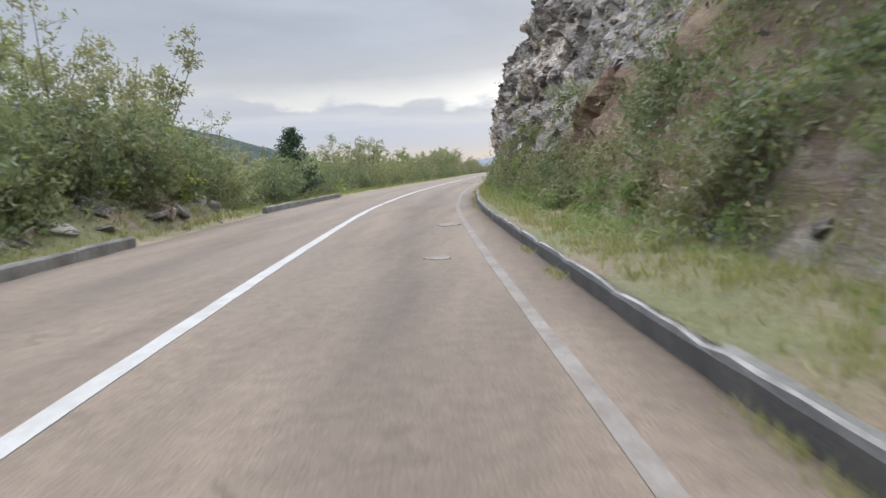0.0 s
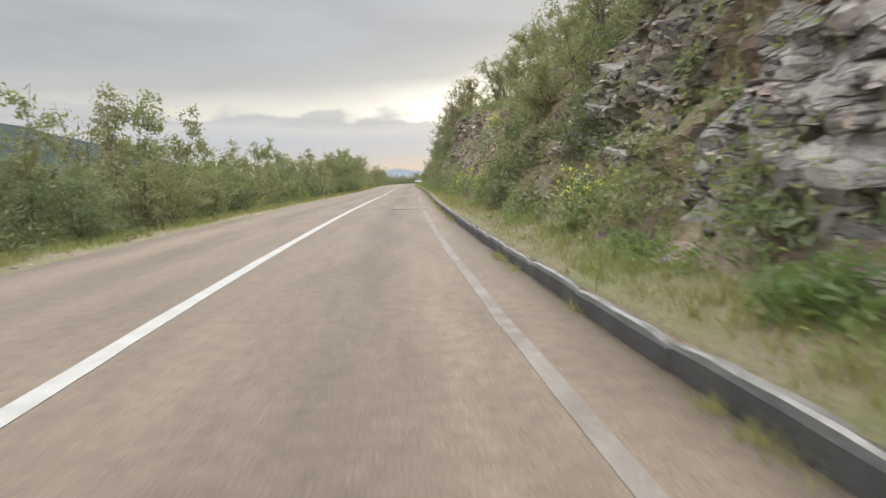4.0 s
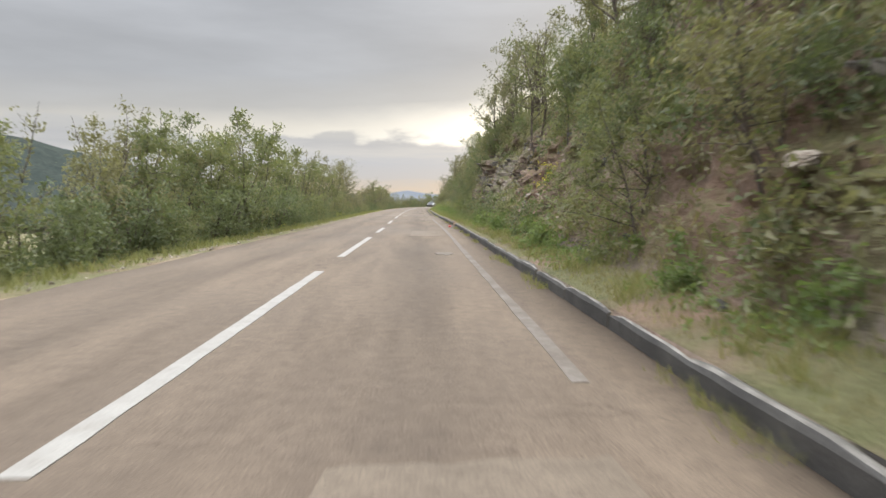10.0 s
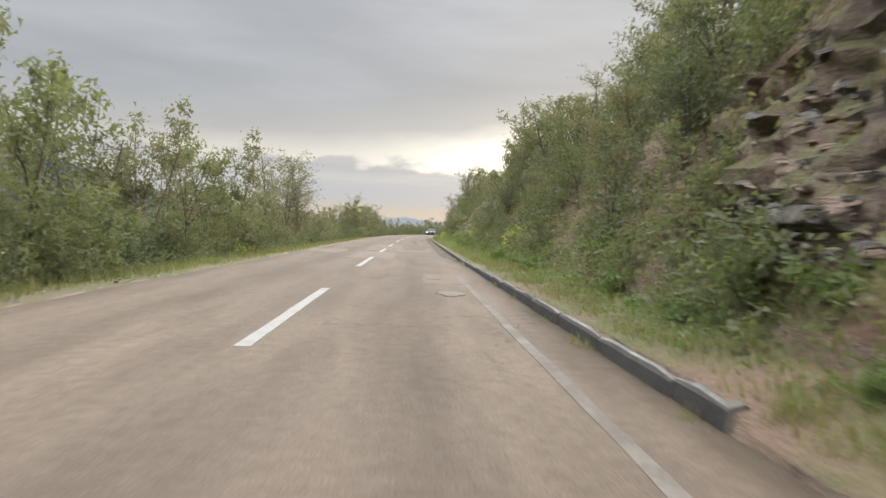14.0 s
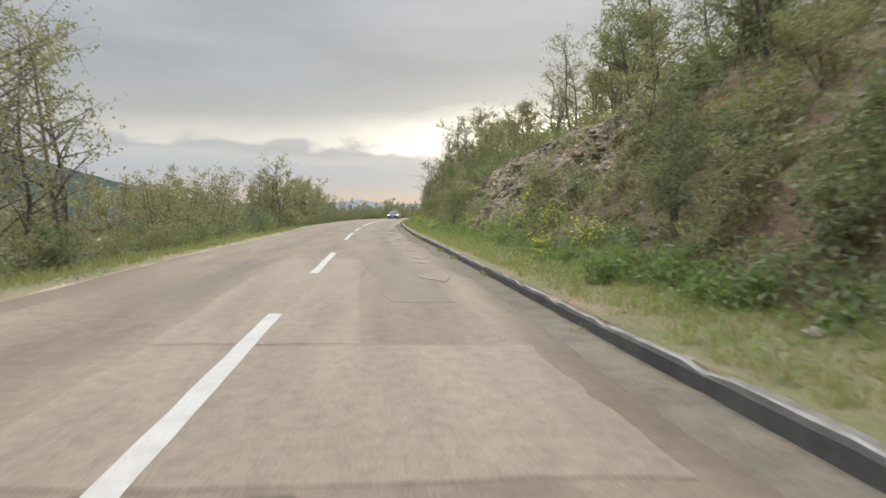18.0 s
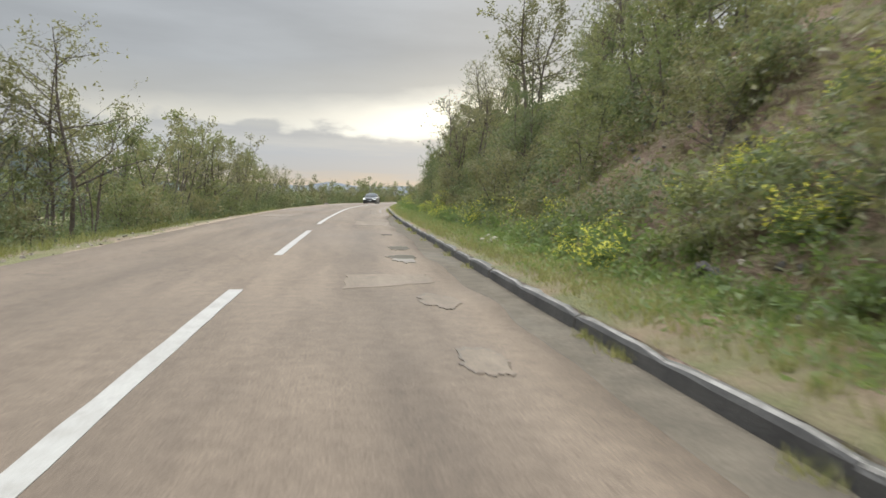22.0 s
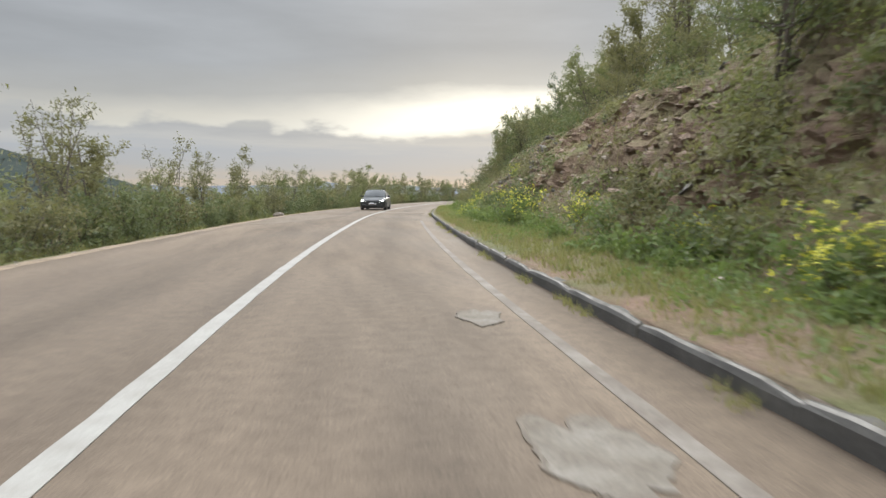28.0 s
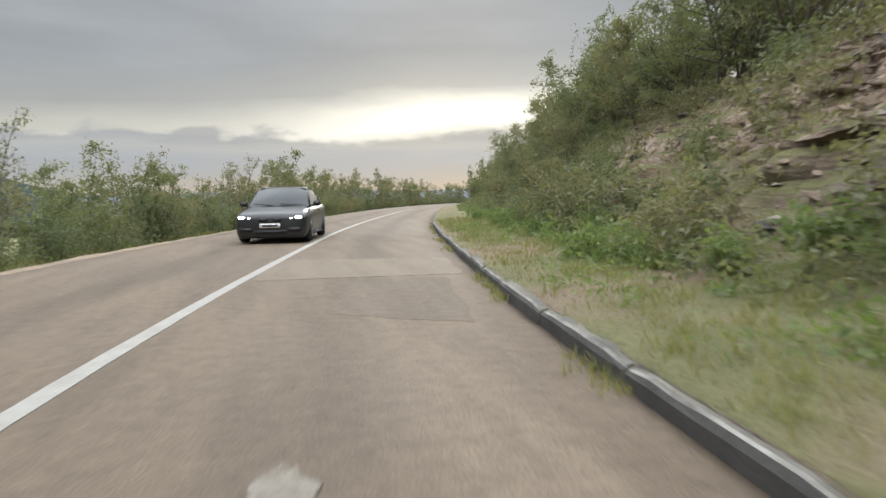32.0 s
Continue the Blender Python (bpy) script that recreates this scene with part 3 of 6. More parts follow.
def bulge(x, yy, z, y, o):
    """How far the cut face stands out towards the road."""
    cw = CUT(y)
    u = o - KERB_O - 0.22 - VERGE(y)
    if u <= 0 or u > cw + 2.5:
        return 0.0
    k = min(1.0, u / 0.7) * min(1.0, (cw + 2.5 - u) / 2)
    r = STONY(y)
    d = (0.28 + 0.3 * r) * fbm(x * 0.25, yy * 0.42, z * 0.6, 3) + (0.1 + 0.12 * r) * abs(fbm(x * 0.5 + 3, yy * 1.3, z * 1.5, 4))
    dip = DIP(y)
    d += (0.1 + 0.36 * min(r, 1.0)) * beds(yy, z, dip, 0.95, 1.5, 3) + (0.08 + 0.22 * r) * beds(yy, z, dip * 1.2, 0.36, 0.75, 11) - 0.3 * r
    # the sheer end of the cliff leans out over its foot
    d += 0.4 * math.exp(-((y - 9.0) / 4.5) ** 2) * min(max((z - 1.2) / 1.5, 0), 1)
    return k * d - 1.1 * math.exp(-((y - HOLLOW_Y) / 1.5) ** 4 - ((z - 1.45) / 0.75) ** 4)


def slope_place(y, o):
    """A point on the finished ground."""
    x, yy = spot(y, o)
    z = base_height(y, o) + rough(x, yy, y, o)
    if o > KERB_O:
        x, yy = spot(y, o - bulge(x, yy, z, y, o))
    return Vector((x, yy, z))


def mesh_object(name, verts, faces, mat, smooth=True, parent=None):
    me = bpy.data.meshes.new(name)
    me.from_pydata([tuple(v) for v in verts], [], faces)
    me.materials.append(mat)
    if smooth:
        me.polygons.foreach_set("use_smooth", [True] * len(me.polygons))
    me.update()
    ob = new(name, me)
    if parent:
        ob.parent = parent
    return ob


def grid_faces(rows, cols):
    return [(r * cols + c, r * cols + c + 1, (r + 1) * cols + c + 1, (r + 1) * cols + c) for r in range(rows - 1) for c in range(cols - 1)]


def build_ground():
    rows = [-900, -500, -300, -200, -140, -100, -80, -66, -55, -48, -42, -37]
    y = -33.0
    while y < 300:
        rows.append(y)
        y += 0.9 if y > 275 else 0.17 if STONY(y) > 0.3 else 0.3
    rows += [303, 308, 315, 325, 340, 360, 385, 420, 470, 540, 650, 800, 1000, 1400, 2000, 2900, 4200]
    fixed = [-3000, -1200, -500, -200, -90, -45, -30, -22, -17, -14, -12, -10.5, -9.2, -8.2, -7.4, -6.7, -6.1, -5.6, -5.2, -4.8, -4.5, -3.5, -3.0, 3.0, 3.72, 3.8, 3.95]
    steps = 42
    beyond = (0.25, 0.55, 0.9, 1.3, 1.8, 2.5, 3.4, 4.6, 6, 8, 11, 15, 20, 28)
    count = len(fixed) + 6 + steps + len(beyond) + 6
    verts = []
    for y in rows:
        w, cw = VERGE(y), CUT(y)
        foot = KERB_O + 0.22 + w
        cols = fixed + [3.95 + (foot - 3.95) * k / 6 for k in range(1, 7)] + [foot + cw * k / steps for k in range(1, steps + 1)]
        cols += [foot + cw + v for v in beyond] + [60, 90, 150, 300, 800, 3000]
        near = -40 < y < 300
        for o in cols:
            z = base_height(y, o)
            if abs(o) > 40:              # distant columns run straight
                x, yy = MIDDLE(min(max(y, -60), 340)) + o, y
            else:
                x, yy = spot(y, o)
                yy += y - min(max(y, -420), 540)
                if near:
                    z += rough(x, yy, y, o)
                    if o > 4:
                        d = bulge(x, yy, z, y, o)
                        if d:
                            x, yy = spot(y, o - d)
                elif o > 4:
                    z = z + 0.3 * fbm(x * 0.1, yy * 0.1, 1.1, 2)
            if y > 500 and o > 60:
                z = min(z, 8.0)
            if y > 520:
                z = min(z, -2 - (y - 520) * 0.02)
            verts.append((x, yy, z))
    ob = mesh_object("ground", verts, grid_faces(len(rows), count), HILL)
    n = count - 1
    stony = [STONY(y) > 0.35 for y in rows]
    first = len(fixed) + 7
    ob.data.polygons.foreach_set("use_smooth", [not (stony[i // n] and first < i % n < first + steps) for i in range(len(ob.data.polygons))])
    ob.data.materials.append(PALEROCK)
    ob.data.materials.append(REDROCK)
    ob.data.materials.append(EARTH)
    ob.data.materials.append(ROCK)
    for p in ob.data.polygons:
        c = p.center
        r, k = divmod(p.index, n)
        if k >= first and (k > first + steps or loose(rows[r]) or not exposed(rows[r], (k - first) / steps, -0.05)):
            p.material_index = 3
        elif k >= first and rows[r] < 18:
            p.material_index = 4
        if not (-4 < c.y < 272 and 0.7 < c.z < 6 and c.x > 1.5):
            continue
        if c.y < 13 and p.normal.x < -0.6 and fbm(c.x * 0.5, c.y * 0.4 + c.z * 0.35, c.z * 0.5, 3) > 0.04:
            p.material_index = 1
        elif c.y > 256 and 1.9 < c.z < 3.6 and p.normal.z < 0.8 and fbm(c.x, c.y * 0.5, c.z, 2) > -0.25:
            p.material_index = 2
    tagged(ob, "roadside land of soil, dry grass and stony cut slope", "ground", kind="structure")


def strip(name, y0, y1, o0, o1, z, mat, step=1.0, wob=0.0, seed=0, parent=None, thick=0.0):
    """A strip lying along the road between two offsets; wob roughens its edges; thick gives it sides."""
    n = max(2, int((y1 - y0) / step) + 1)
    ys = np.linspace(y0, y1, n)
    rng = random.Random(seed)
    a = np.array([o0 + (rng.uniform(-wob, wob) if wob else 0) for _ in ys])
    b = np.array([o1 + (rng.uniform(-wob, wob) if wob else 0) for _ in ys])
    xa, ya = at_road(ys, a)
    xb, yb = at_road(ys, b)
    verts, faces = [], []
    for i in range(n):
        verts += [(xa[i], ya[i], z), (xb[i], yb[i], z)]
    for i in range(n - 1):
        faces.append((2 * i, 2 * i + 1, 2 * i + 3, 2 * i + 2))
    if thick:
        k = len(verts)
        verts += [(x, y, zz - thick) for x, y, zz in verts]
        for i in range(n - 1):
            faces += [(2 * i, 2 * i + 2, k + 2 * i + 2, k + 2 * i), (2 * i + 1, k + 2 * i + 1, k + 2 * i + 3, 2 * i + 3)]
        faces += [(0, k, k + 1, 1), (2 * n - 2, 2 * n - 1, k + 2 * n - 1, k + 2 * n - 2)]
    return mesh_object(name, verts, faces, mat, False, parent)


def table(ys, vs):
    return lambda y: float(np.interp(y, ys, vs))


LEFT_EDGE = table((-60, -8, 10, 40, 100, 140, 153, 172, 200, 215, 250, 270, 400), (-3.35, -3.35, -3.45, -3.6, -3.62, -3.6, -3.95, -3.75, -4.05, -4.2, -4.45, -4.55, -4.3))
GUT0, GUT1 = 122.0, 213.0


def right_edge(y):
    """The asphalt's right edge: it stops short of the kerb where the gutter runs."""
    k = min(max((y - GUT0) / 10, 0), 1) * min(max((GUT1 - y) / 8, 0), 1)
    return KERB_O + 0.03 - k * (0.64 + 0.17 * fbm(y * 0.3, 3.1, 0.2, 4))


def build_road():
    ys = np.concatenate([np.arange(-300, -40, 10.0), np.arange(-40, 300, 0.5), np.arange(300, 505, 5.0)])
    verts, faces = [], []
    cols = 13
    for y in ys:
        l = LEFT_EDGE(y) + 0.07 * fbm(y * 0.6, 0.4, 1.3, 3)
        r = right_edge(y)
        os_ = np.linspace(l, r, cols)
        xs, yy = at_road(y, os_)
        for o, x, q in zip(os_, xs, yy):
            verts.append((x, q, 0.0025 * fbm(x * 0.35, q * 0.12, 3.3, 3)))
    n = len(verts)
    faces = grid_faces(len(ys), cols)
    # a broken edge with depth on both sides
    for c in (0, cols - 1):
        k = len(verts)
        verts += [(verts[r * cols + c][0], verts[r * cols + c][1], -0.16) for r in range(len(ys))]
        for r in range(len(ys) - 1):
            q = (r * cols + c, (r + 1) * cols + c, k + r + 1, k + r)
            faces.append(q if c == 0 else q[::-1])
    ob = mesh_object("road", verts, faces, ASPHALT)
    across = [o for y in ys for o in np.linspace(LEFT_EDGE(y), right_edge(y), cols)]
    across += [across[r * cols + c] for c in (0, cols - 1) for r in range(len(ys))]
    uv = ob.data.uv_layers.new(name="lanes")
    uv.data.foreach_set("uv", [v for lp in ob.data.loops for v in ((across[lp.vertex_index] + 4) / 8, 0.0)])
    tagged(ob, "worn pale asphalt road with patches and potholes", "road", kind="structure")


build_ground()
build_road()
g = strip("gutter", GUT0 - 2, GUT1 + 2, 2.75, KERB_O + 0.05, -0.055, GUTTER, 1.0)
tagged(g, "silted concrete gutter below the asphalt edge", "gutter", kind="structure")

# left shoulder of sandy gravel
def build_shoulder():
    ys = np.arange(-40, 300, 0.6)
    verts = []
    for y in ys:
        l = LEFT_EDGE(y)
        w = 0.55 + 0.35 * fbm(y * 0.21, 8.8, 0.6, 3) + 0.95 * min(1, max(0, (y - 180) / 20))
        for k, o in enumerate((l + 0.35, l - 0.05, l - 0.35 * max(w, .2), l - max(w, 0.25) - 0.15)):
            x, q = at_road(y, o)
            z = (-0.06, -0.028, -0.03 + 0.02 * fbm(float(x) * 2, float(q) * 2, 1, 2), ground_z(y, o) - 0.05)[k]
            verts.append((float(x), float(q), z))
    ob = mesh_object("shoulder", verts, grid_faces(len(ys), 4), SHOULDER)
    tagged(ob, "sandy gravel shoulder beside the asphalt", "shoulder", kind="structure")


build_shoulder()
# ---------------------------------------------------------------- kerbs
def kerb_piece(name, y0, y1, o, parent, seed, h=0.2, wd=0.18, mat=None):
    rng = random.Random(seed)
    n = max(3, int((y1 - y0) / 0.35) + 1)
    verts, faces = [], []
    tilt, dz, do = rng.uniform(-0.02, 0.02), rng.uniform(-0.015, 0.01), rng.uniform(-0.012, 0.012)
    prof = ((0.0, -0.25), (0.005, h - 0.05), (0.03, h - 0.012), (0.06, h), (wd - 0.03, h), (wd, h - 0.03), (wd + 0.01, -0.25))
    for i in range(n):
        y = y0 + (y1 - y0) * i / (n - 1)
        chip = 0.016 * max(0, fbm(y * 1.7, o, seed * 0.37, 3) - 0.15) + (0.02 if i in (0, n - 1) else 0)
        for k, (a, z) in enumerate(prof):
            zz = z + dz + (rng.uniform(-0.006, 0.006) - chip * (1.5 if k in (2, 3) else 0.5) if z > 0 else 0)
            x, q = at_road(y, o + do + a + tilt * (i / (n - 1) - 0.5) + (chip * 0.6 if k in (1, 2) else 0))
            verts.append((float(x), float(q), zz))
    m = len(prof)
    faces = [(i * m + k, (i + 1) * m + k, (i + 1) * m + k + 1, i * m + k + 1) for i in range(n - 1) for k in range(m - 1)]
    faces += [tuple(range(m))[::-1], tuple((n - 1) * m + k for k in range(m))]
    ob = mesh_object(name, verts, faces, mat or KERB, False, parent)
    # road-side face darker, front top edge paler than the rest of the stone
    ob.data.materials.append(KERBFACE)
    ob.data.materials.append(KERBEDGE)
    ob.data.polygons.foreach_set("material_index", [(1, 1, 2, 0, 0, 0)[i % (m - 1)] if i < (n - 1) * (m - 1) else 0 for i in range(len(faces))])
    return ob


def build_kerbs():
    holder = tagged(new("kerb"), "long low kerb of weathered cast concrete beside the verge", "kerb", kind="structure")
    left = tagged(new("kerb"), "short low concrete kerbs on the open side", "kerb", kind="structure")
    rng = random.Random(4)
    y, k = -40.0, 0
    while y < 300:
        ln = rng.uniform(1.9, 2.3) if y < 275 else 5.0
        ends = [(y, y + ln - 0.015)]
        for a, b in KERB_GAPS:
            ends = [e for y0, y1 in ends for e in ((y0, min(y1, a)), (max(y0, b), y1)) if e[1] - e[0] > 0.4] if y < b and y + ln > a else ends
        for y0, y1 in ends:
            kerb_piece("kerb_stone", y0, y1, KERB_O + 0.05 * fbm(y * 0.06, 2, 2, 2), holder, k, KERB_TOP(y))
        y += ln
        k += 1
    for y0, y1 in ((-40, -12.5), (-2.5, 10.8)):
        y = y0
        while y < y1 - 0.5:
            kerb_piece("kerb_stone", y, min(y + 2.1, y1), LEFT_EDGE(y) - 0.25, left, k, 0.2)
            y += 2.115
            k += 1


# ---------------------------------------------------------------- plants
def tube(verts, faces, pts, radii, sides=5):
    base = len(verts)
    up = Vector((0.3, 0.2, 1)).normalized()
    for i, (p, r) in enumerate(zip(pts, radii)):
        d = (pts[min(i + 1, len(pts) - 1)] - pts[max(i - 1, 0)]).normalized()
        s = d.cross(up)
        s = s.normalized() if s.length > 0.05 else Vector((1, 0, 0))
        t = s.cross(d)
        for k in range(sides):
            a = 2 * math.pi * k / sides
            verts.append(p + r * (math.cos(a) * s + math.sin(a) * t))
    for i in range(len(pts) - 1):
        for k in range(sides):
            faces.append((base + i * sides + k, base + i * sides + (k + 1) % sides, base + (i + 1) * sides + (k + 1) % sides, base + (i + 1) * sides + k))


def branch(rng, start, direction, length, r0, bend=0.25, steps=5):
    pts, rad, p, d = [start.copy()], [r0], start.copy(), direction.normalized()
    for i in range(steps):
        d = (d + Vector((rng.gauss(0, bend), rng.gauss(0, bend), rng.gauss(0.06, bend * 0.6))) * 0.5).normalized()
        p = p + d * (length / steps)
        pts.append(p.copy())
        rad.append(r0 * (1 - 0.85 * (i + 1) / steps))
    return pts, rad


def leaf_quad(verts, faces, rng, p, size, flat=0.5):
    n = Vector((rng.gauss(0, 1), rng.gauss(0, 1), rng.gauss(0, 1) + flat)).normalized()
    a = n.orthogonal().normalized()
    a = Matrix.Rotation(rng.uniform(0, 6.28), 3, n) @ a
    b = n.cross(a)
    l, w = size * rng.uniform(0.7, 1.25), size * rng.uniform(0.38, 0.6)
    k = len(verts)
    verts += [p - a * l * 0.55 + b * w * 0.35, p - a * l * 0.3 - b * w * 0.65, p + a * l * 0.6]
    faces.append((k, k + 1, k + 2))


def make_plant(name, label, category, seed, height, spread, stems, limbs, twigs, leaves, leaf, lsize, mat, clear=0.15, flowers=0, droop=0.0, rstem=0.05, group="", leafmass="crown"):
    """A woody plant: stems with limbs and twigs, and leaves set along the twigs."""
    rng = random.Random(seed)
    root = new(name)
    tv, tf, lv, lf, fv, ff = [], [], [], [], [], []
    tips = []
    for s in range(stems):
        a = rng.uniform(0, 6.28)
        lean = rng.uniform(0.05, 0.35) * (1 if stems > 1 else 0.3) * spread / max(height, 0.1) * 1.6
        h = height * rng.uniform(0.72, 1.0)
        d = Vector((math.cos(a) * lean, math.sin(a) * lean, 1))
        st = Vector((rng.gauss(0, 0.09), rng.gauss(0, 0.09), -0.25)) * (1 if stems > 1 else 0.4)
        st.z = -0.25
        pts, rad = branch(rng, st, d, h + 0.25, rstem * rng.uniform(0.7, 1.1), 0.16, 8)
        tube(tv, tf, pts if height > 3 else pts[::2], rad if height > 3 else rad[::2], 5 if height > 3 else 3)
        for _ in range(limbs):
            t = rng.uniform(clear, 0.97)
            i = min(int(t * 8), 7)
            p = pts[i].lerp(pts[i + 1], t * 8 - i)
            b = rng.uniform(0, 6.28)
            ll = spread * rng.uniform(0.35, 0.75) * (1.15 - 0.75 * t)
            bd = Vector((math.cos(b), math.sin(b), rng.uniform(0.1, 0.9) - droop))
            bp, br = branch(rng, p, bd, ll, rad[i] * 0.5 + 0.003, 0.3, 4)
            if height > 3:
                tube(tv, tf, bp[::2], br[::2], 3)
            else:
                k, e = len(tv), Vector((0.6, 0.5, 0.3)) * br[0]
                tv += [bp[0] - e, bp[0] + e, bp[-1]]
                tf.append((k, k + 1, k + 2))
            tips.append((bp, ll))
            for _ in range(twigs):
                u = rng.uniform(0.25, 1)
                j = min(int(u * 4), 3)
                q = bp[j].lerp(bp[j + 1], u * 4 - j)
                td = Vector((rng.gauss(0, 1), rng.gauss(0, 1), rng.gauss(0.25, 0.7)))
                tp, tr = branch(rng, q, td, ll * rng.uniform(0.3, 0.55), 0.004, 0.3, 2)
                k = len(tv)
                tv += [tp[0] - Vector((0.005, 0.003, 0)), tp[0] + Vector((0.005, 0.003, 0)), tp[-1]]
                tf.append((k, k + 1, k + 2))
                tips.append((tp, ll * 0.5))
        tips.append((pts[5:], height * 0.3))
    for _ in range(leaves):
        tp, ll = rng.choice(tips)
        i = rng.randrange(len(tp) - 1)
        p = tp[i].lerp(tp[i + 1], rng.random()) + Vector((rng.gauss(0, 1), rng.gauss(0, 1), rng.gauss(0, 1))) * lsize * 0.75
        if p.z < 0.02:
            p.z = abs(p.z) + 0.03
        leaf_quad(lv, lf, rng, p, lsize * rng.uniform(0.7, 1.3))
    for _ in range(flowers):
        tp, ll = rng.choice(tips)
        p = tp[-1] + Vector((rng.gauss(0, 1), rng.gauss(0, 1), rng.gauss(0.6, 0.8))) * lsize
        for _ in range(3):
            leaf_quad(fv, ff, rng, p + Vector((rng.gauss(0, 1), rng.gauss(0, 1), rng.gauss(0, 1))) * 0.02, 0.06, 0.8)
    mesh_object("trunk" if height > 1.2 else "stem", tv, tf, BARK, True, root)
    mesh_object(leafmass, lv, lf, mat, False, root)
    if flowers:
        mesh_object("blossom", fv, ff, FLOWER, False, root)
    return tagged(root, label, category, group)


def plant_at(proto, y, o, scale, turn, sink=0.0, lean=0.0):
    p = slope_place(y, o) - Vector((0, 0, sink))
    m = Matrix.Translation(p) @ Matrix.Rotation(turn, 4, "Z") @ Matrix.Rotation(lean, 4, "Y")
    c = copy_thing(proto, m)
    c.scale = (scale, scale, scale * 1.0)
    return c


def remove_thing(ob):
    for o in (*ob.children_recursive, ob):
        bpy.data.objects.remove(o)


build_kerbs()
def build_plants():
    G = "saplings along the open side"
    saplings = [make_plant("sapling", "slender roadside sapling with light spring leaves", "tree", 10 + i, 3.6, 1.7, 3, 10, 3, 1900, 1, 0.098, (LEAF_FRESH, LEAF_OLIVE, LEAF_FRESH)[i], 0.15, rstem=0.026, group=G) for i in range(3)]
    thin = make_plant("sapling", "thin half-bare sapling on the valley side", "tree", 16, 3.6, 1.3, 3, 9, 4, 620, 1, 0.082, LEAF_OLIVE, 0.3, rstem=0.024, group=G)
    bushes = [make_plant("bush", "dense green roadside bush", "bush", 20 + i, 2.0, 2.0, 7, 5, 2, 2500, 1, 0.098, (LEAF_DARK, LEAF_FRESH, LEAF_OLIVE)[i], 0.05, rstem=0.02, group="bushes along the open side", leafmass="foliage") for i in range(3)]
    trees = [make_plant("tree", "small broadleaf tree on the cut slope", "tree", 30 + i, 4.4, 3.2, 1 + i, 14, 4, 2700, 1, 0.105, (LEAF_OLIVE, LEAF_OLIVE, LEAF_FRESH)[i], 0.2, rstem=0.07, group="trees along the slope") for i in range(3)]
    bare = make_plant("tree", "half-bare small tree with thin grey branches", "tree", 37, 4.4, 2.9, 2, 19, 6, 1400, 1, 0.078, LEAF_OLIVE, 0.25, rstem=0.06, group="trees along the slope")
    tallshrubs = [make_plant("tall_shrub", "tall leafy shrub grown over the cut slope", "shrub", 70 + i, 3.9, 3.0, 2 + i, 10, 3, 2700, 1, 0.106, (LEAF_FRESH, LEAF_OLIVE, LEAF_DARK)[i], 0.12, rstem=0.045, group="tall shrubs on the slope") for i in range(3)]
    shrubs = [make_plant("shrub", "low leafy shrub rooted in the stony slope", "shrub", 40 + i, 1.25, 1.6, 6, 4, 2, 1200, 1, 0.092, (LEAF_FRESH, LEAF_OLIVE, LEAF_DARK)[i], 0.03, rstem=0.015, group="shrubs on the slope", leafmass="foliage") for i in range(3)]
    herbs = [make_plant("herb_clump", "lush green weeds at the foot of the slope", "weeds", 50 + i, 0.55, 0.9, 9, 3, 0, 560, 1, 0.1, LEAF_LUSH, 0.05, rstem=0.006, group="weeds on the verge", leafmass="foliage") for i in range(2)]
    gorse = [make_plant("broom_bush", "bush in yellow bloom on the slope", "bush", 60 + i, 0.95, 1.1, 8, 5, 2, 700, 1, 0.1, LEAF_LUSH, 0.1, 200, rstem=0.012, group="blooming bushes", leafmass="foliage") for i in range(2)]
    protos = saplings + [thin] + bushes + trees + [bare] + tallshrubs + shrubs + herbs + gorse
    rng = random.Random(77)
    spin = lambda: rng.uniform(0, 6.28)
    # open side: a belt of bushes, with saplings and small trees standing out of it
    for y in np.arange(-36, 420, 1.8):
        dens = float(np.interp(y, (-36, -3, 4, 14, 60, 110, 130, 140, 168, 185, 300), (1, 0.9, 0.45, 1, 1, 1, 0.95, 0.5, 0.6, 0.9, 0.9)))
        if rng.random() < dens:
            low = float(np.interp(y, (-36, 90, 128, 138, 170, 200, 290), (1.0, 1.1, 1.05, 0.65, 0.7, 0.85, 0.9)))
            plant_at(rng.choice(bushes), y + rng.uniform(-1, 1), LEFT_EDGE(y) - rng.uniform(1.7, 3.2), low * rng.uniform(0.75, 1.35), spin(), 0.05)
    for y in np.arange(-36, 420, 1.5):
        tall = float(np.interp(y, (-36, -20, -10, 0, 3, 14, 20, 40, 60, 72, 80, 90, 100, 118, 132, 140, 165, 182, 187, 210, 225, 238, 250, 275, 300), (1.3, 1.35, 1.3, 1.0, 0.6, 0.8, 1.15, 1.05, 1.1, 1.05, 1.15, 1.2, 1.45, 1.45, 1.15, 0.95, 0.95, 1.25, 1.25, 1.4, 1.35, 1.2, 0.95, 0.95, 1.35)))
        pick = thin if rng.random() < float(np.interp(y, (0, 125, 140, 175, 300), (0.2, 0.25, 0.85, 0.75, 0.5))) else rng.choice(saplings)
        plant_at(pick, y + rng.uniform(-0.8, 0.8), LEFT_EDGE(y) - rng.uniform(2.3, 4.6), tall * rng.uniform(0.8, 1.4), spin(), 0.05)
    for y in np.arange(-30, 330, 4.4):
        plant_at(rng.choice(bushes), y + rng.uniform(-2, 2), LEFT_EDGE(y) - rng.uniform(4.5, 8), rng.uniform(1.4, 2.1), spin(), 0.1)
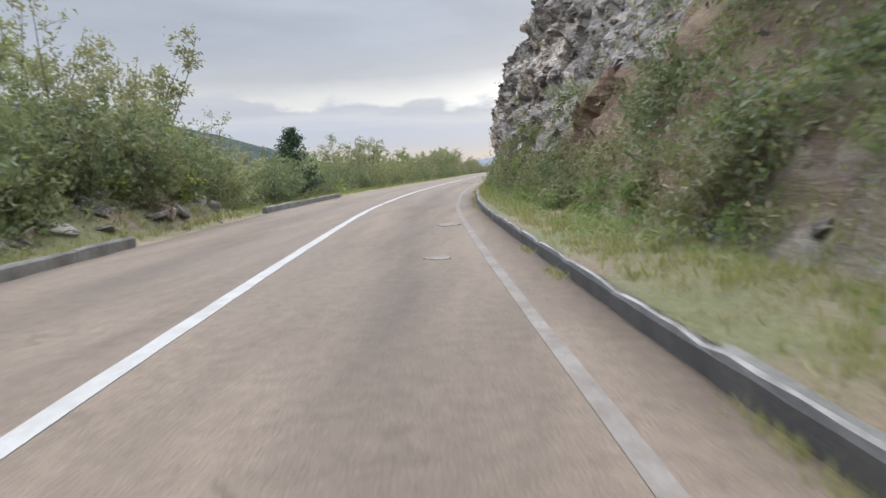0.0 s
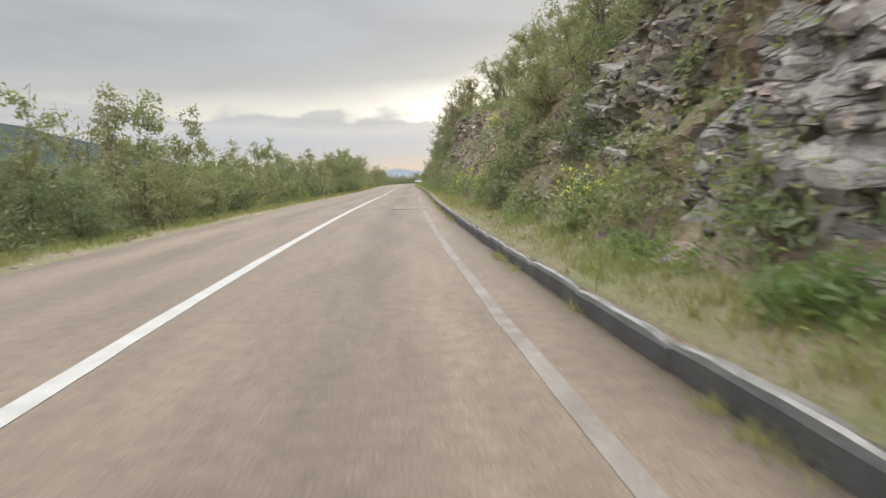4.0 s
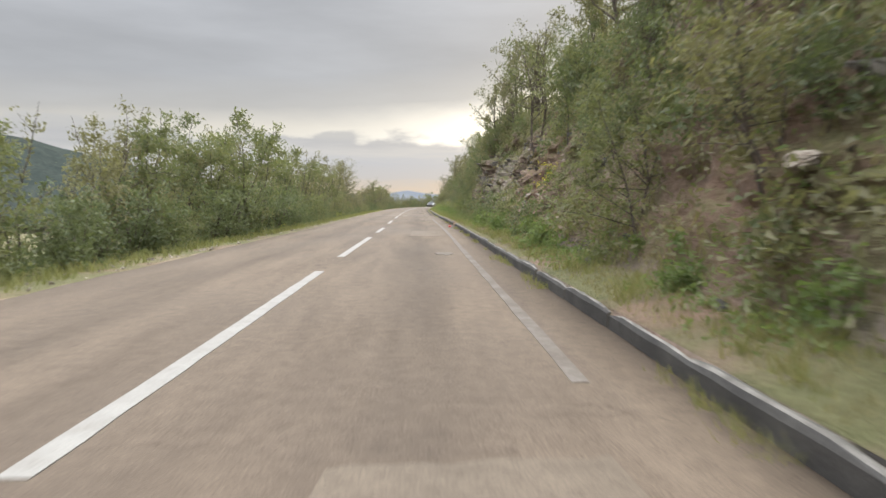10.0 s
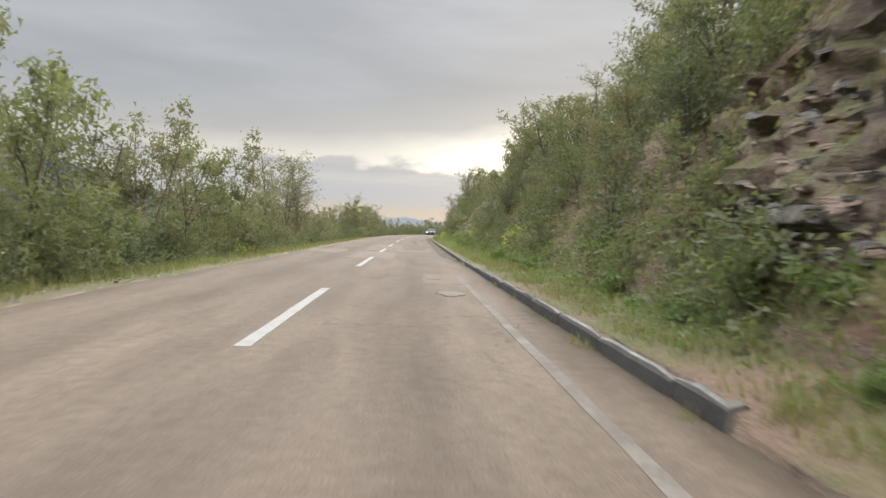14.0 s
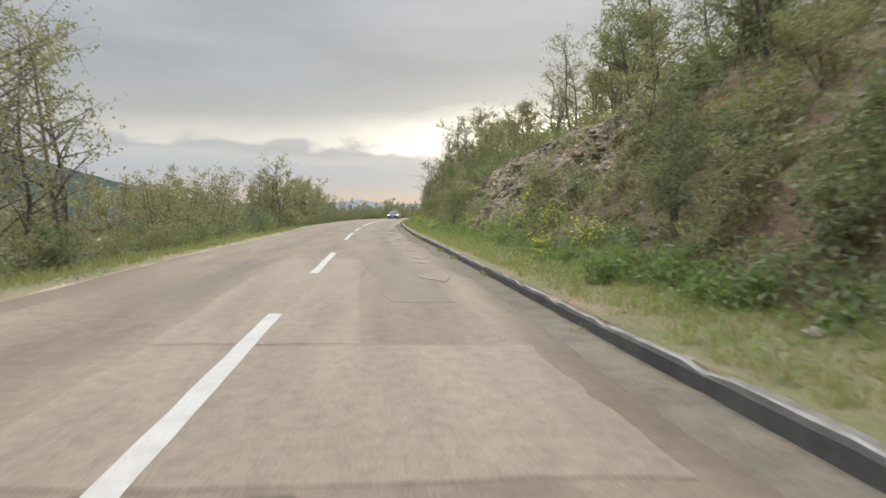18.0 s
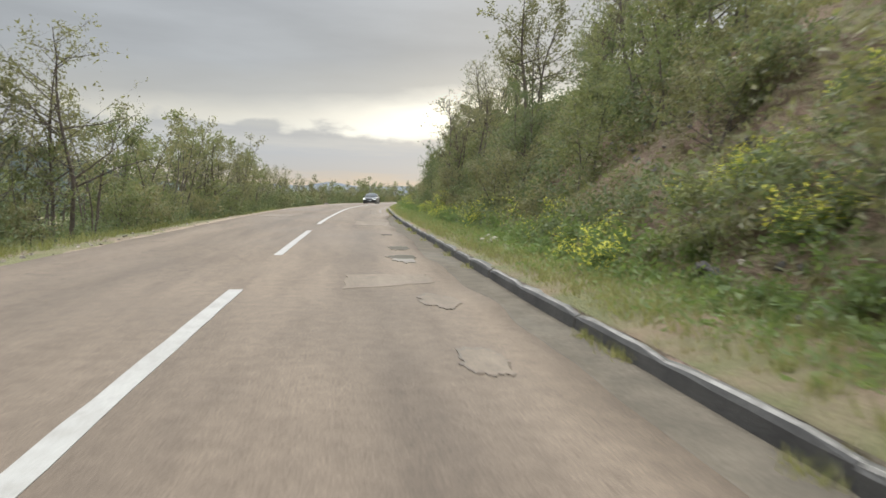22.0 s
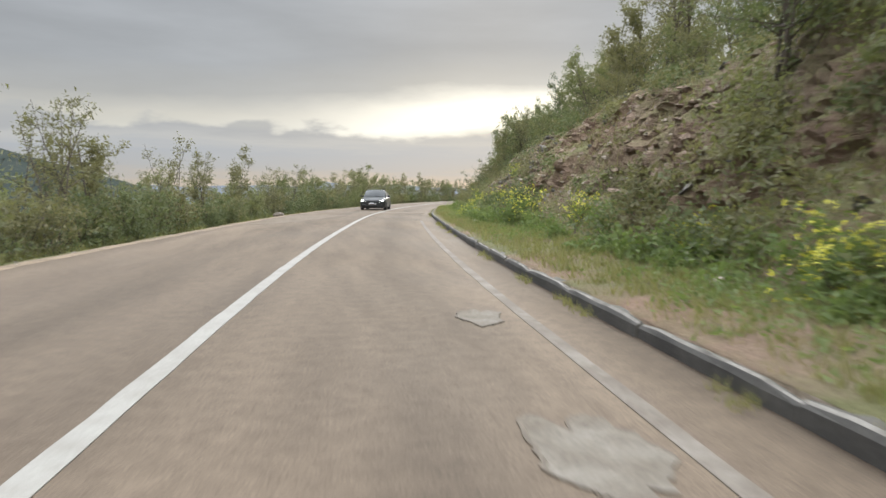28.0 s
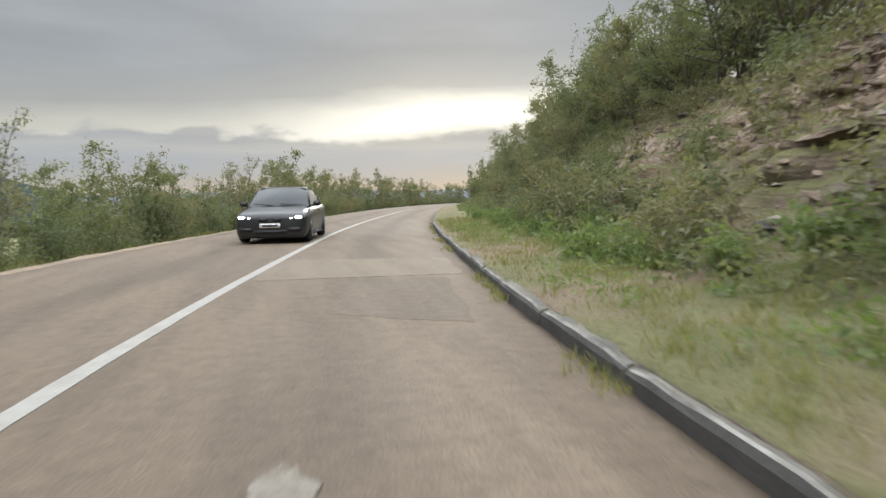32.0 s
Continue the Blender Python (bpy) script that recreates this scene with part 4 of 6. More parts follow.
    for y, o, k in ((-13, -6.6, 1.05), (-18, -7.2, 1.1), (87, -7.6, 1.1), (92, -7.8, 1.15), (118, -7.2, 1.1), (213, -7.0, 1.0), (239, -7.2, 1.0), (121, -7.8, 1.0)):
        plant_at(rng.choice(trees[:2]), y, o, k, spin(), 0.1)
    for y, o, k in ((148.3, -7.0, 1.7), (153.5, -7.4, 1.8), (150.7, -7.6, 1.5), (144.5, -7.6, 1.6), (146.5, -7.4, 1.4), (186, -6.3, 1.45), (184, -7.2, 1.15), (205, -6.6, 1.2)):
        plant_at(bare, y, o, k, spin(), 0.1)
    # crest of the cut
    for y in np.arange(-36, 350, 2.7):
        w, cw = VERGE(y), CUT(y)
        o = KERB_O + 0.22 + w + cw * rng.uniform(0.8, 1.0) + rng.uniform(0.0, 2.0)
        back = exposed(y, 0.9)
        proto = bare if rng.random() < (0.6 if back else 0.4) else rng.choice(trees)
        tall = float(np.interp(y, (-36, 30, 70, 78, 90, 120, 180, 196, 236, 246), (1.1, 1.1, 1.1, 1.3, 1.1, 1.15, 1.2, 1.35, 1.1, 0.95)))
        plant_at(proto, y + rng.uniform(-1.2, 1.2), o + (2.2 if back else -0.5), tall * rng.uniform(0.65, 1.15), spin(), 0.15)
    for y in np.arange(-36, 350, 4.0):
        w, cw = VERGE(y), CUT(y)
        plant_at(rng.choice(trees), y, KERB_O + w + cw + rng.uniform(2.5, 7), rng.uniform(0.8, 1.3), spin(), 0.1)
    for y in np.arange(224, 300, 1.3):
        plant_at(rng.choice(tallshrubs), y, KERB_O + 0.22 + VERGE(y) + CUT(y) + rng.uniform(0.2, 2.6), rng.uniform(0.5, 0.9), spin(), 0.15)
    for y, o, k in ((200.5, 6.6, 1.25), (203.0, 7.0, 1.3), (198.0, 7.4, 1.15), (75.5, 7.0, 1.1), (78.5, 6.8, 1.1)):
        plant_at(bare, y, o, k, spin(), 0.15)
    for y in np.arange(266, 296, 1.6):
        plant_at(rng.choice(tallshrubs), y, KERB_O + VERGE(y) + CUT(y) + rng.uniform(0.0, 1.6), rng.uniform(0.95, 1.25), spin(), 0.15)
    # trees and tall shrubs on the face where it is not naked rock
    for y in np.arange(-36, 350, 1.5):
        w, cw = VERGE(y), CUT(y)
        u = rng.uniform(0.12, 0.95)
        if not exposed(y, u, -0.25) and not -5.5 < y < 17.5 and not 246 < y < 274 and not 171 < y < 176 and rng.random() < 0.9:
            plant_at(rng.choice(tallshrubs), y + rng.uniform(-0.5, 0.5), KERB_O + 0.22 + w + cw * u, rng.uniform(0.45, 0.85) * (1.15 if 176 < y < 226 else 1.0), spin(), 0.15)
    for y in np.arange(-36, 285, 1.15):
        w, cw = VERGE(y), CUT(y)
        u = rng.uniform(0.0, 1.0)
        if not exposed(y, u, 0.03):
            plant_at(rng.choice(shrubs), y, KERB_O + 0.22 + w + cw * u, rng.uniform(0.5, 1.15), spin(), 0.1)
    for y in np.arange(-20, 285, 1.1):
        w = VERGE(y)
        d = float(np.interp(y, (-20, 14, 26, 48, 60, 120, 150, 175, 220, 290), (0.3, 0.6, 0.12, 0.12, 0.4, 0.6, 0.9, 1, 0.9, 0.8)))
        if rng.random() < d:
            plant_at(rng.choice(herbs), y, KERB_O + 0.3 + w * rng.uniform(0.6, 1.2), rng.uniform(0.5, 1.15), spin(), 0.03)
    for y, o, k in ((42.7, 5.15, 0.85), (42.4, 5.5, 0.85), (33.4, 5.3, 0.65), (34.0, 5.25, 0.6)):
        plant_at(rng.choice(gorse), y, o, k, spin(), 0.06)
    high = random.Random(77)
    for y, o in ((35.0, 6.6), (34.4, 6.3), (36.2, 7.0), (36.8, 6.8), (33.6, 6.5), (33.0, 6.8), (37.4, 7.2), (34.2, 7.2), (35.6, 7.4), (38.6, 7.3), (32.4, 6.4), (35.4, 6.1)):
        plant_at(high.choice(shrubs), y, o, high.uniform(0.55, 0.9), high.uniform(0, 6.28), 0.1)
    for y, o, k in ((175.2, 6.75, 0.6), (174.6, 6.95, 0.55), (173.0, 6.2, 0.6), (172.6, 6.35, 0.55), (176.4, 6.5, 0.5), (174.4, 7.6, 0.55), (173.2, 7.5, 0.5)):
        plant_at(high.choice(gorse), y, o, k, high.uniform(0, 6.28), 0.03)
    for y, o in ( (47.5, 7.4), (60, 6.2), (84, 5.6), (125, 5.8), (156, 6.4), (158.5, 7.2), (152.5, 6.6), (150.5, 5.6), (161, 6.2), (148, 6.0), (166, 6.0), (175.6, 6.6), (189.5, 6.3), (190, 5.8), (194, 5.6), (199.6, 5.4), (203, 6.4), (222.7, 5.6), (226, 5.8), (240, 6.0), (243, 6.2), (246.7, 4.9), (247.7, 7.5), (256, 6.4), (130, 6.2), (178, 5.8), (182, 6.2), (21, 5.0), (207, 5.6), (232, 5.9), (237, 5.8), (252, 6.1)):
        plant_at(rng.choice(gorse), y, o, rng.uniform(0.55, 0.95), spin(), 0.03)
    for y in np.arange(176, 206, 1.9):
        plant_at(rng.choice(gorse), y, KERB_O + 0.3 + VERGE(y) * rng.uniform(0.55, 1.3), rng.uniform(0.4, 0.75), spin(), 0.03)
    for y, o, k in ((-9.5, -5.9, 1.5), (-7.5, -6.6, 1.5), (-6.0, -5.6, 1.2), (-4.4, -6.4, 1.45), (-2.6, -5.9, 1.2), (-0.8, -6.6, 1.4), (0.8, -6.0, 1.0), (2.6, -6.6, 1.1), (4.2, -6.2, 0.9), (-12, -6.2, 1.4), (-14.5, -6.6, 1.6)):
        plant_at(rng.choice(bushes), y, o, k, spin(), 0.1)
    for y, o in ((-18, -6.0), (-11, -6.4), (-5.2, -5.3), (-8.4, -5.4), (20, -5.6), (34, -5.5), (47, -5.6), (61, -5.5), (72, -5.6), (100, -5.6), (104, -5.5), (128, -5.6)):
        plant_at(rng.choice(gorse), y, o, rng.uniform(0.7, 1.0), spin(), 0.03)
    for p in protos:
        remove_thing(p)


build_plants()


def build_far():
    """Hills beyond the valley."""
    for name, label, dist, spans, mat in (
            ("far_ridge", "dark wooded ridge across the valley", 2600, ((75, 7.0), (60, 7.2), (45, 6.4), (36, 5.4), (29, 4.6), (24, 3.4), (19, 1.9), (15, 0.7), (12, -0.6)), FARWOOD),
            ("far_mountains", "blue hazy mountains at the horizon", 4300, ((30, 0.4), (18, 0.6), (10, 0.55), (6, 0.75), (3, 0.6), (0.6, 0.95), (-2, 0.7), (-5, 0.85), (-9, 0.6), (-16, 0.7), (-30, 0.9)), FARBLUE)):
        az = np.linspace(spans[0][0], spans[-1][0], 160)
        el = np.interp(-az, [-a for a, _ in spans], [e for _, e in spans])
        verts = []
        for i, (a, e) in enumerate(zip(az, el)):
            e = e + 0.16 * fbm(a * 0.35, dist * 0.01, 0.5, 4)
            x, y = -dist * math.sin(radians(a)), dist * math.cos(radians(a)) + 120
            h = dist * math.tan(radians(e))
            for k, (f, g) in enumerate(((0.72, -0.05), (0.84, 0.45), (0.93, 0.8), (1.0, 1.0), (1.12, 0.9))):
                verts.append((x * f, (y - 120) * f + 120, -40 + (h + 40) * g + (20 * fbm(a * 0.8, f * 9, 2.0, 3) if 0 < k < 3 and h > 80 else 0)))
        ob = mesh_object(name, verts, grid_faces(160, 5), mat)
        tagged(ob, label, "hill", kind="structure")


FARWOOD = material("distant_woods", mottled((0.032, 0.04, 0.036), (0.052, 0.06, 0.052), 0.012, 0.08, 0.5, 0.0), 1.0, 0.0)
# no haze in the air: its pale blue is put into the mountains' colour
FARBLUE = material("haze_coloured_mountains", mottled((0.12, 0.132, 0.148), (0.145, 0.156, 0.17), 0.004, 0.03, 0.2, 0.0), 1.0, 0.0)
build_far()


# ---------------------------------------------------------------- markings and repairs on the road
def outline_patch(name, pts, z, mat, seed, rag=0.05, parent=None, sub=5, thick=0.01):
    """A flat piece with a ragged outline given as (along, offset) corners."""
    rng = random.Random(seed)
    ring = []
    for i, (a, b) in enumerate(pts):
        c, d = pts[(i + 1) % len(pts)]
        for k in range(sub):
            t = k / sub
            ring.append((a + (c - a) * t + rng.uniform(-rag, rag), b + (d - b) * t + rng.uniform(-rag, rag)))
    top = [(*map(float, at_road(y, o)), z) for y, o in ring]
    n = len(top)
    cy, co = sum(p[0] for p in ring) / n, sum(p[1] for p in ring) / n
    verts = top + [(x, y, z - thick) for x, y, _ in top] + [(*map(float, at_road(cy, co)), z)]
    faces = [(i, (i + 1) % n, 2 * n) for i in range(n)] + [(i, n + i, n + (i + 1) % n, (i + 1) % n) for i in range(n)]
    ob = mesh_object(name, verts, faces, mat, False, parent)
    ob.data.validate()
    return ob


def blob(y, o, ry, ro, n=72, seed=0):
    """An uneven round outline about a point."""
    ring = []
    for k in range(n):
        a = 2 * math.pi * k / n
        r = 0.9 + 0.4 * fbm(math.cos(a) * 1.3 + seed * 3.3, math.sin(a) * 1.3, 0.7, 3) + 0.16 * fbm(math.cos(a) * 5 + seed * 1.3, math.sin(a) * 5, 2.7, 3)
        ring.append((y + math.cos(a) * ry * r, o + math.sin(a) * ro * r))
    return ring


def build_markings():
    for y0, y1 in ((-60, 1.7), (2.15, 63.8), (67.4, 76.9), (80.3, 89.4), (93.4, 98.9), (106.0, 112.8), (121.0, 128.5), (135.0, 141.8), (147.5, 154.8), (165.0, 175.4), (180.5, 190.1), (195.5, 330)):
        ob = strip("centre_line", y0, y1, -0.085, 0.085, 0.0065, PAINT, 0.5, 0.006, int(y0 + 100), None, 0.008)
        tagged(ob, "white painted centre line worn at its edges", "road marking", kind="structure")
    for y0, y1 in ((-40, 38), (44, 61), (69, 118), (218, 250)):
        ob = strip("edge_line", y0, y1, 2.93, 3.06, 0.006, WORN, 1.0, 0.01, int(y0 + 100), None, 0.008)
        tagged(ob, "faded white edge line nearly worn away", "road marking", kind="structure")


def build_repairs():
    def patch(pts, mat, label, seed, rag=0.035, z=0.0035):
        ob = outline_patch("road_patch", pts, z + 0.00015 * (seed % 20), mat, seed, rag, None, 9)
        tagged(ob, label, "road patch", kind="structure")

    pale = "pale asphalt repair patch in the lane"
    for i, pts in enumerate((
            ((42.1, 1.76), (42.1, 3.2), (39.6, 3.15), (39.5, 1.79)),
            ((67.5, 1.39), (67.6, 2.85), (62.4, 2.9), (62.4, 1.5)),
            ((95.1, 1.5), (95.2, 2.72), (89.9, 2.62), (90.0, 1.43)),
            ((118.4, 2.05), (118.9, 3.3), (115.0, 3.05), (114.9, 1.97)),
            ((136.1, 0.81), (133.5, 0.83), (127.0, 0.97), (127.0, -1.0), (132.8, -0.98), (135.9, -1.07)),
            ((139.7, -0.9), (139.8, 2.75), (136.4, 2.77), (136.4, -0.95)),
            ((151.8, -0.8), (151.8, 0.89), (139.85, 1.05), (139.85, -0.9), (149.3, -1.2)),
            ((137.8, -3.5), (138.4, -2.0), (134.4, -1.7), (132.0, -2.0), (132.0, -3.5)),
            ((177.3, 1.39), (177.5, 2.64), (176.4, 2.68), (175.6, 1.35)),
            ((199.8, 1.54), (199.8, 3.1), (195.5, 2.92), (195.6, 1.5)),
            ((266.4, -0.2), (266.2, 3.4), (263.2, 3.5), (262.8, 0.2)),
            ((257.6, -1.4), (257.8, -4.2), (244.0, -4.2), (246.0, -2.9), (250.5, -2.1)),
            ((208.0, -2.0), (208.0, -3.7), (203.0, -3.6), (203.0, -2.1)))):
        patch(pts, PATCH, pale, i)
    dark = "darker coarse asphalt patch in the lane"
    for i, pts in enumerate((((136.2, 0.9), (136.0, 2.9), (127.5, 3.0), (127.5, 1.0)), ((149.8, 1.0), (149.5, 2.3), (143.0, 2.4), (143.0, 1.45)), ((263.0, 1.8), (262.8, 3.2), (258.8, 3.1), (259.6, 1.6)))):
        patch(pts, DARKPATCH, dark, 40 + i, 0.05, 0.003)
    # thin dark cracks across the lanes
    for i, pts in enumerate((((136.15, -0.62), (136.3, -0.1), (136.1, -0.12), (136.0, -0.6)), ((136.2, 0.3), (136.25, 0.85), (136.05, 0.8), (136.0, 0.35)), ((39.3, 1.7), (38.9, 2.4), (38.5, 3.2), (38.35, 3.2), (38.7, 2.3), (39.15, 1.7)))):
        patch(pts, CRACK, "dark crack in the asphalt", 60 + i, 0.03, 0.0085)
    # potholes: broken rim, sunk floor with dust, painted sky reflection or standing water
    holes = ((38.3, 2.7, 0.30, 0.24, 1), (81.2, 2.46, 0.45, 0.26, 1), (112.6, 2.5, 0.6, 0.3, 1), (156.3, 2.55, 0.4, 0.14, 0), (152.8, 2.57, 0.45, 0.22, 0), (151.2, 2.5, 0.6, 0.24, 0), (167.8, 1.5, 0.4, 0.22, 0), (167.4, 1.95, 0.35, 0.35, 1), (166.8, 2.52, 0.5, 0.26, 0), (165.6, 2.2, 0.6, 0.42, 1), (164.4, 2.0, 0.5, 0.3, 1), (180.0, 2.5, 0.9, 0.22, 1), (174.5, 2.5, 0.6, 0.26, 0), (171.5, 2.48, 0.5, 0.24, 0), (183.0, 2.6, 0.6, 0.3, 2), (180.5, 2.55, 0.5, 0.36, 2), (188.7, 2.6, 0.3, 0.2, 3), (166.2, 2.14, 0.6, 0.2, 1), (160.4, 2.1, 0.5, 0.26, 1), (220.2, 2.5, 0.7, 0.28, 1), (215.2, 2.45, 0.6, 0.3, 1), (223.9, 2.54, 0.5, 0.24, 1), (255.0, 1.72, 0.3, 0.14, 1), (251.3, 2.8, 0.4, 0.16, 1), (-9.5, 2.6, 0.5, 0.26, 1), (147.0, 2.5, 1.0, 0.34, 0), (116.6, 2.3, 0.35, 0.2, 0), (36.4, 2.55, 0.3, 0.22, 1), (-15.6, 2.3, 0.22, 0.18, 1))
    for i, (y, o, ry, ro, kind) in enumerate(holes):
        root = new("pothole")
        # broken tarry rim, shifted to the far side to paint the edge's shadow
        outline_patch("rim", blob(y + 0.06 * ry, o - 0.03 * ro, ry * (1.0 if kind == 1 else 1.16 if kind == 2 else 1.06), ro * 1.03, 72, i), 0.0085 + 0.00004 * i, PATCH if kind == 2 else TARSHADE, i, 0.0, root, 1)
        floor = outline_patch("dust" if kind == 1 else "floor", blob(y, o, ry * 0.96, ro * 0.97, 72, i), 0.0102 + 0.00004 * i, (PATCH, DUSTGLINT, WATER, CRACK)[kind], i, 0.0, root, 1)
        tagged(root, ("shallow broken pothole with a pale worn floor", "pothole with pale dust and a sky reflection put into its colour", "pothole holding muddy rain water", "small dark pothole with a tarry floor")[kind], "pothole", "potholes in the lane")


def wet(nt, bsdf, pos, geo):
    n = noise_tex(nt, 4, 4, 0.6, pos)
    nt.links.new(mixc(nt, n, (0.062, 0.057, 0.044), (0.1, 0.09, 0.07)), bsdf.inputs["Base Color"])


# tarry edge colour that also carries the painted shadow of the pothole edge
TARSHADE = material("broken_edge_with_painted_shade", asphalt((0.108, 0.088, 0.067), (0.145, 0.118, 0.09)), 0.9)
WATER = material("muddy_water", wet, 0.85, 0.04)
build_markings()
build_repairs()


# ---------------------------------------------------------------- rocks
def rock_mesh(name, seed, flat, mat):
    """A broken block: a slab with uneven corners, some of them knocked off."""
    rng = random.Random(seed)
    bm = bmesh.new()
    for sx in (-1, 1):
        for sy in (-1, 1):
            for sz in (-1, 1):
                c = Vector((sx * rng.uniform(0.6, 1.0), sy * rng.uniform(0.65, 1.0), sz * flat * rng.uniform(0.65, 1.0)))
                if rng.random() < 0.4:
                    for k in range(3):
                        e = c.copy()
                        e[k] *= rng.uniform(0.35, 0.75)
                        bm.verts.new(e)
                else:
                    bm.verts.new(c)
    res = bmesh.ops.convex_hull(bm, input=bm.verts)
    bmesh.ops.delete(bm, geom=[e for e in res["geom_interior"] if isinstance(e, bmesh.types.BMVert)], context="VERTS")
    bmesh.ops.dissolve_limit(bm, angle_limit=0.12, verts=bm.verts, edges=bm.edges)
    bmesh.ops.bevel(bm, geom=list(bm.edges), offset=0.035, segments=1, affect="EDGES", clamp_overlap=True)
    me = bpy.data.meshes.new(name)
    bm.to_mesh(me)
    bm.free()
    me.materials.append(mat)
    return me


SLABS = {k: [rock_mesh("rock", 100 * n + i, (0.32, 0.45, 0.6, 0.8)[i % 4], m) for i in range(6)] for n, (k, m) in enumerate((("grey", ROCK), ("red", REDROCK), ("pale", PALEROCK)))}


def build_outcrops():
    rng = random.Random(5)
    # along the road, half-length, pieces, kinds of stone, size range, tilt of the beds, share of the height
    for y0, h, n, kinds, s0, s1, bed, lo, hi, label in (
            (2.5, 9.5, 75, ("grey", "grey", "grey", "pale"), 0.25, 0.9, 0.75, 0.3, 1.05, "sheer grey limestone cliff with pale fresh breaks"),
            (21, 7.5, 60, ("grey", "grey", "pale"), 0.3, 0.85, 0.4, 0.2, 0.95, "jointed grey rock face with weeds"),
            (40, 6.5, 60, ("red", "red", "pale"), 0.1, 0.3, 0.3, 0.1, 0.95, "stony slope of loose reddish grey slabs"),
            (58, 9, 110, ("grey", "grey", "red"), 0.25, 0.85, 0.2, 0.2, 1.0, "dark stacked rock ledges at the top of the cut"),
            (89, 6, 80, ("grey", "red", "red"), 0.15, 0.5, 0.3, 0.08, 0.8, "scree of reddish broken stone"),
            (103, 4.5, 50, ("grey", "red", "grey"), 0.3, 0.8, 0.1, 0.15, 0.66, "blocky grey brown rock face"),
            (154, 6, 80, ("grey", "red", "grey"), 0.2, 0.6, 0.3, 0.35, 1.0, "layered brown grey rock ledges"),
            (167, 6.5, 100, ("grey", "red", "pale"), 0.2, 0.65, 0.35, 0.3, 1.0, "tilted beds of brown limestone"),
            (193, 3, 8, ("grey", "red"), 0.15, 0.35, 0.3, 0.3, 0.9, "small outcrop of brown stone among trees"),
            (211, 2, 14, ("pale", "pale"), 0.35, 0.85, 0.5, 0.25, 0.75, "bare pale rock scar on the slope"),
            (236, 7, 50, ("red",), 0.1, 0.38, 0.45, 0.12, 0.95, "loose layered stone on the slope"),
            (246, 7, 70, ("grey", "red", "red"), 0.15, 0.5, 0.45, 0.15, 0.95, "tilted beds of grey brown limestone"),
            (264, 6, 60, ("red",), 0.15, 0.5, 0.3, 0.5, 0.85, "reddish rock and earth at the top of the cut")):
        root = tagged(new("rock_outcrop"), label, "rock", "rock faces along the cut")
        for _ in range(n):
            y = y0 + max(-1.3, min(1.3, rng.gauss(0, 0.55))) * h
            w, cw = VERGE(y), CUT(y)
            o = KERB_O + 0.22 + w + cw * rng.uniform(lo, hi)
            p = slope_place(y, o)
            s = rng.uniform(s0, s1) * (0.45 + 0.5 * rng.random()) * 0.8
            me = rng.choice(SLABS[rng.choice(kinds)])
            ob = new("rock", me)
            ob.parent = root
            ob.matrix_basis = Matrix.Translation(p + Vector((0.62 * s, 0, -0.2 * s))) @ Euler((rng.gauss(bed * 0.4, 0.1), rng.gauss(-0.12, 0.12), rng.gauss(0, 0.22))).to_matrix().to_4x4() @ Matrix.Diagonal((s * 0.8, s * 1.15, s * 0.85, 1))
    root = tagged(new("rock_outcrop"), "low bank of broken pale and dark stone on the open side", "rock", "rock faces along the cut")
    for _ in range(60):
        y, o = rng.uniform(-17, -1.5), -rng.uniform(4.8, 6.6)
        p = slope_place(y, o)
        s = rng.uniform(0.12, 0.4)
        ob = new("rock", rng.choice(SLABS[rng.choice(("grey", "grey", "grey", "red"))]))
        ob.parent = root
        ob.matrix_basis = Matrix.Translation(p + Vector((0, 0, 0.02))) @ Euler((rng.gauss(0, 0.3), rng.gauss(0.3, 0.3), rng.uniform(0, 6))).to_matrix().to_4x4() @ Matrix.Diagonal((s, s * 1.2, s * 0.8, 1))


build_outcrops()


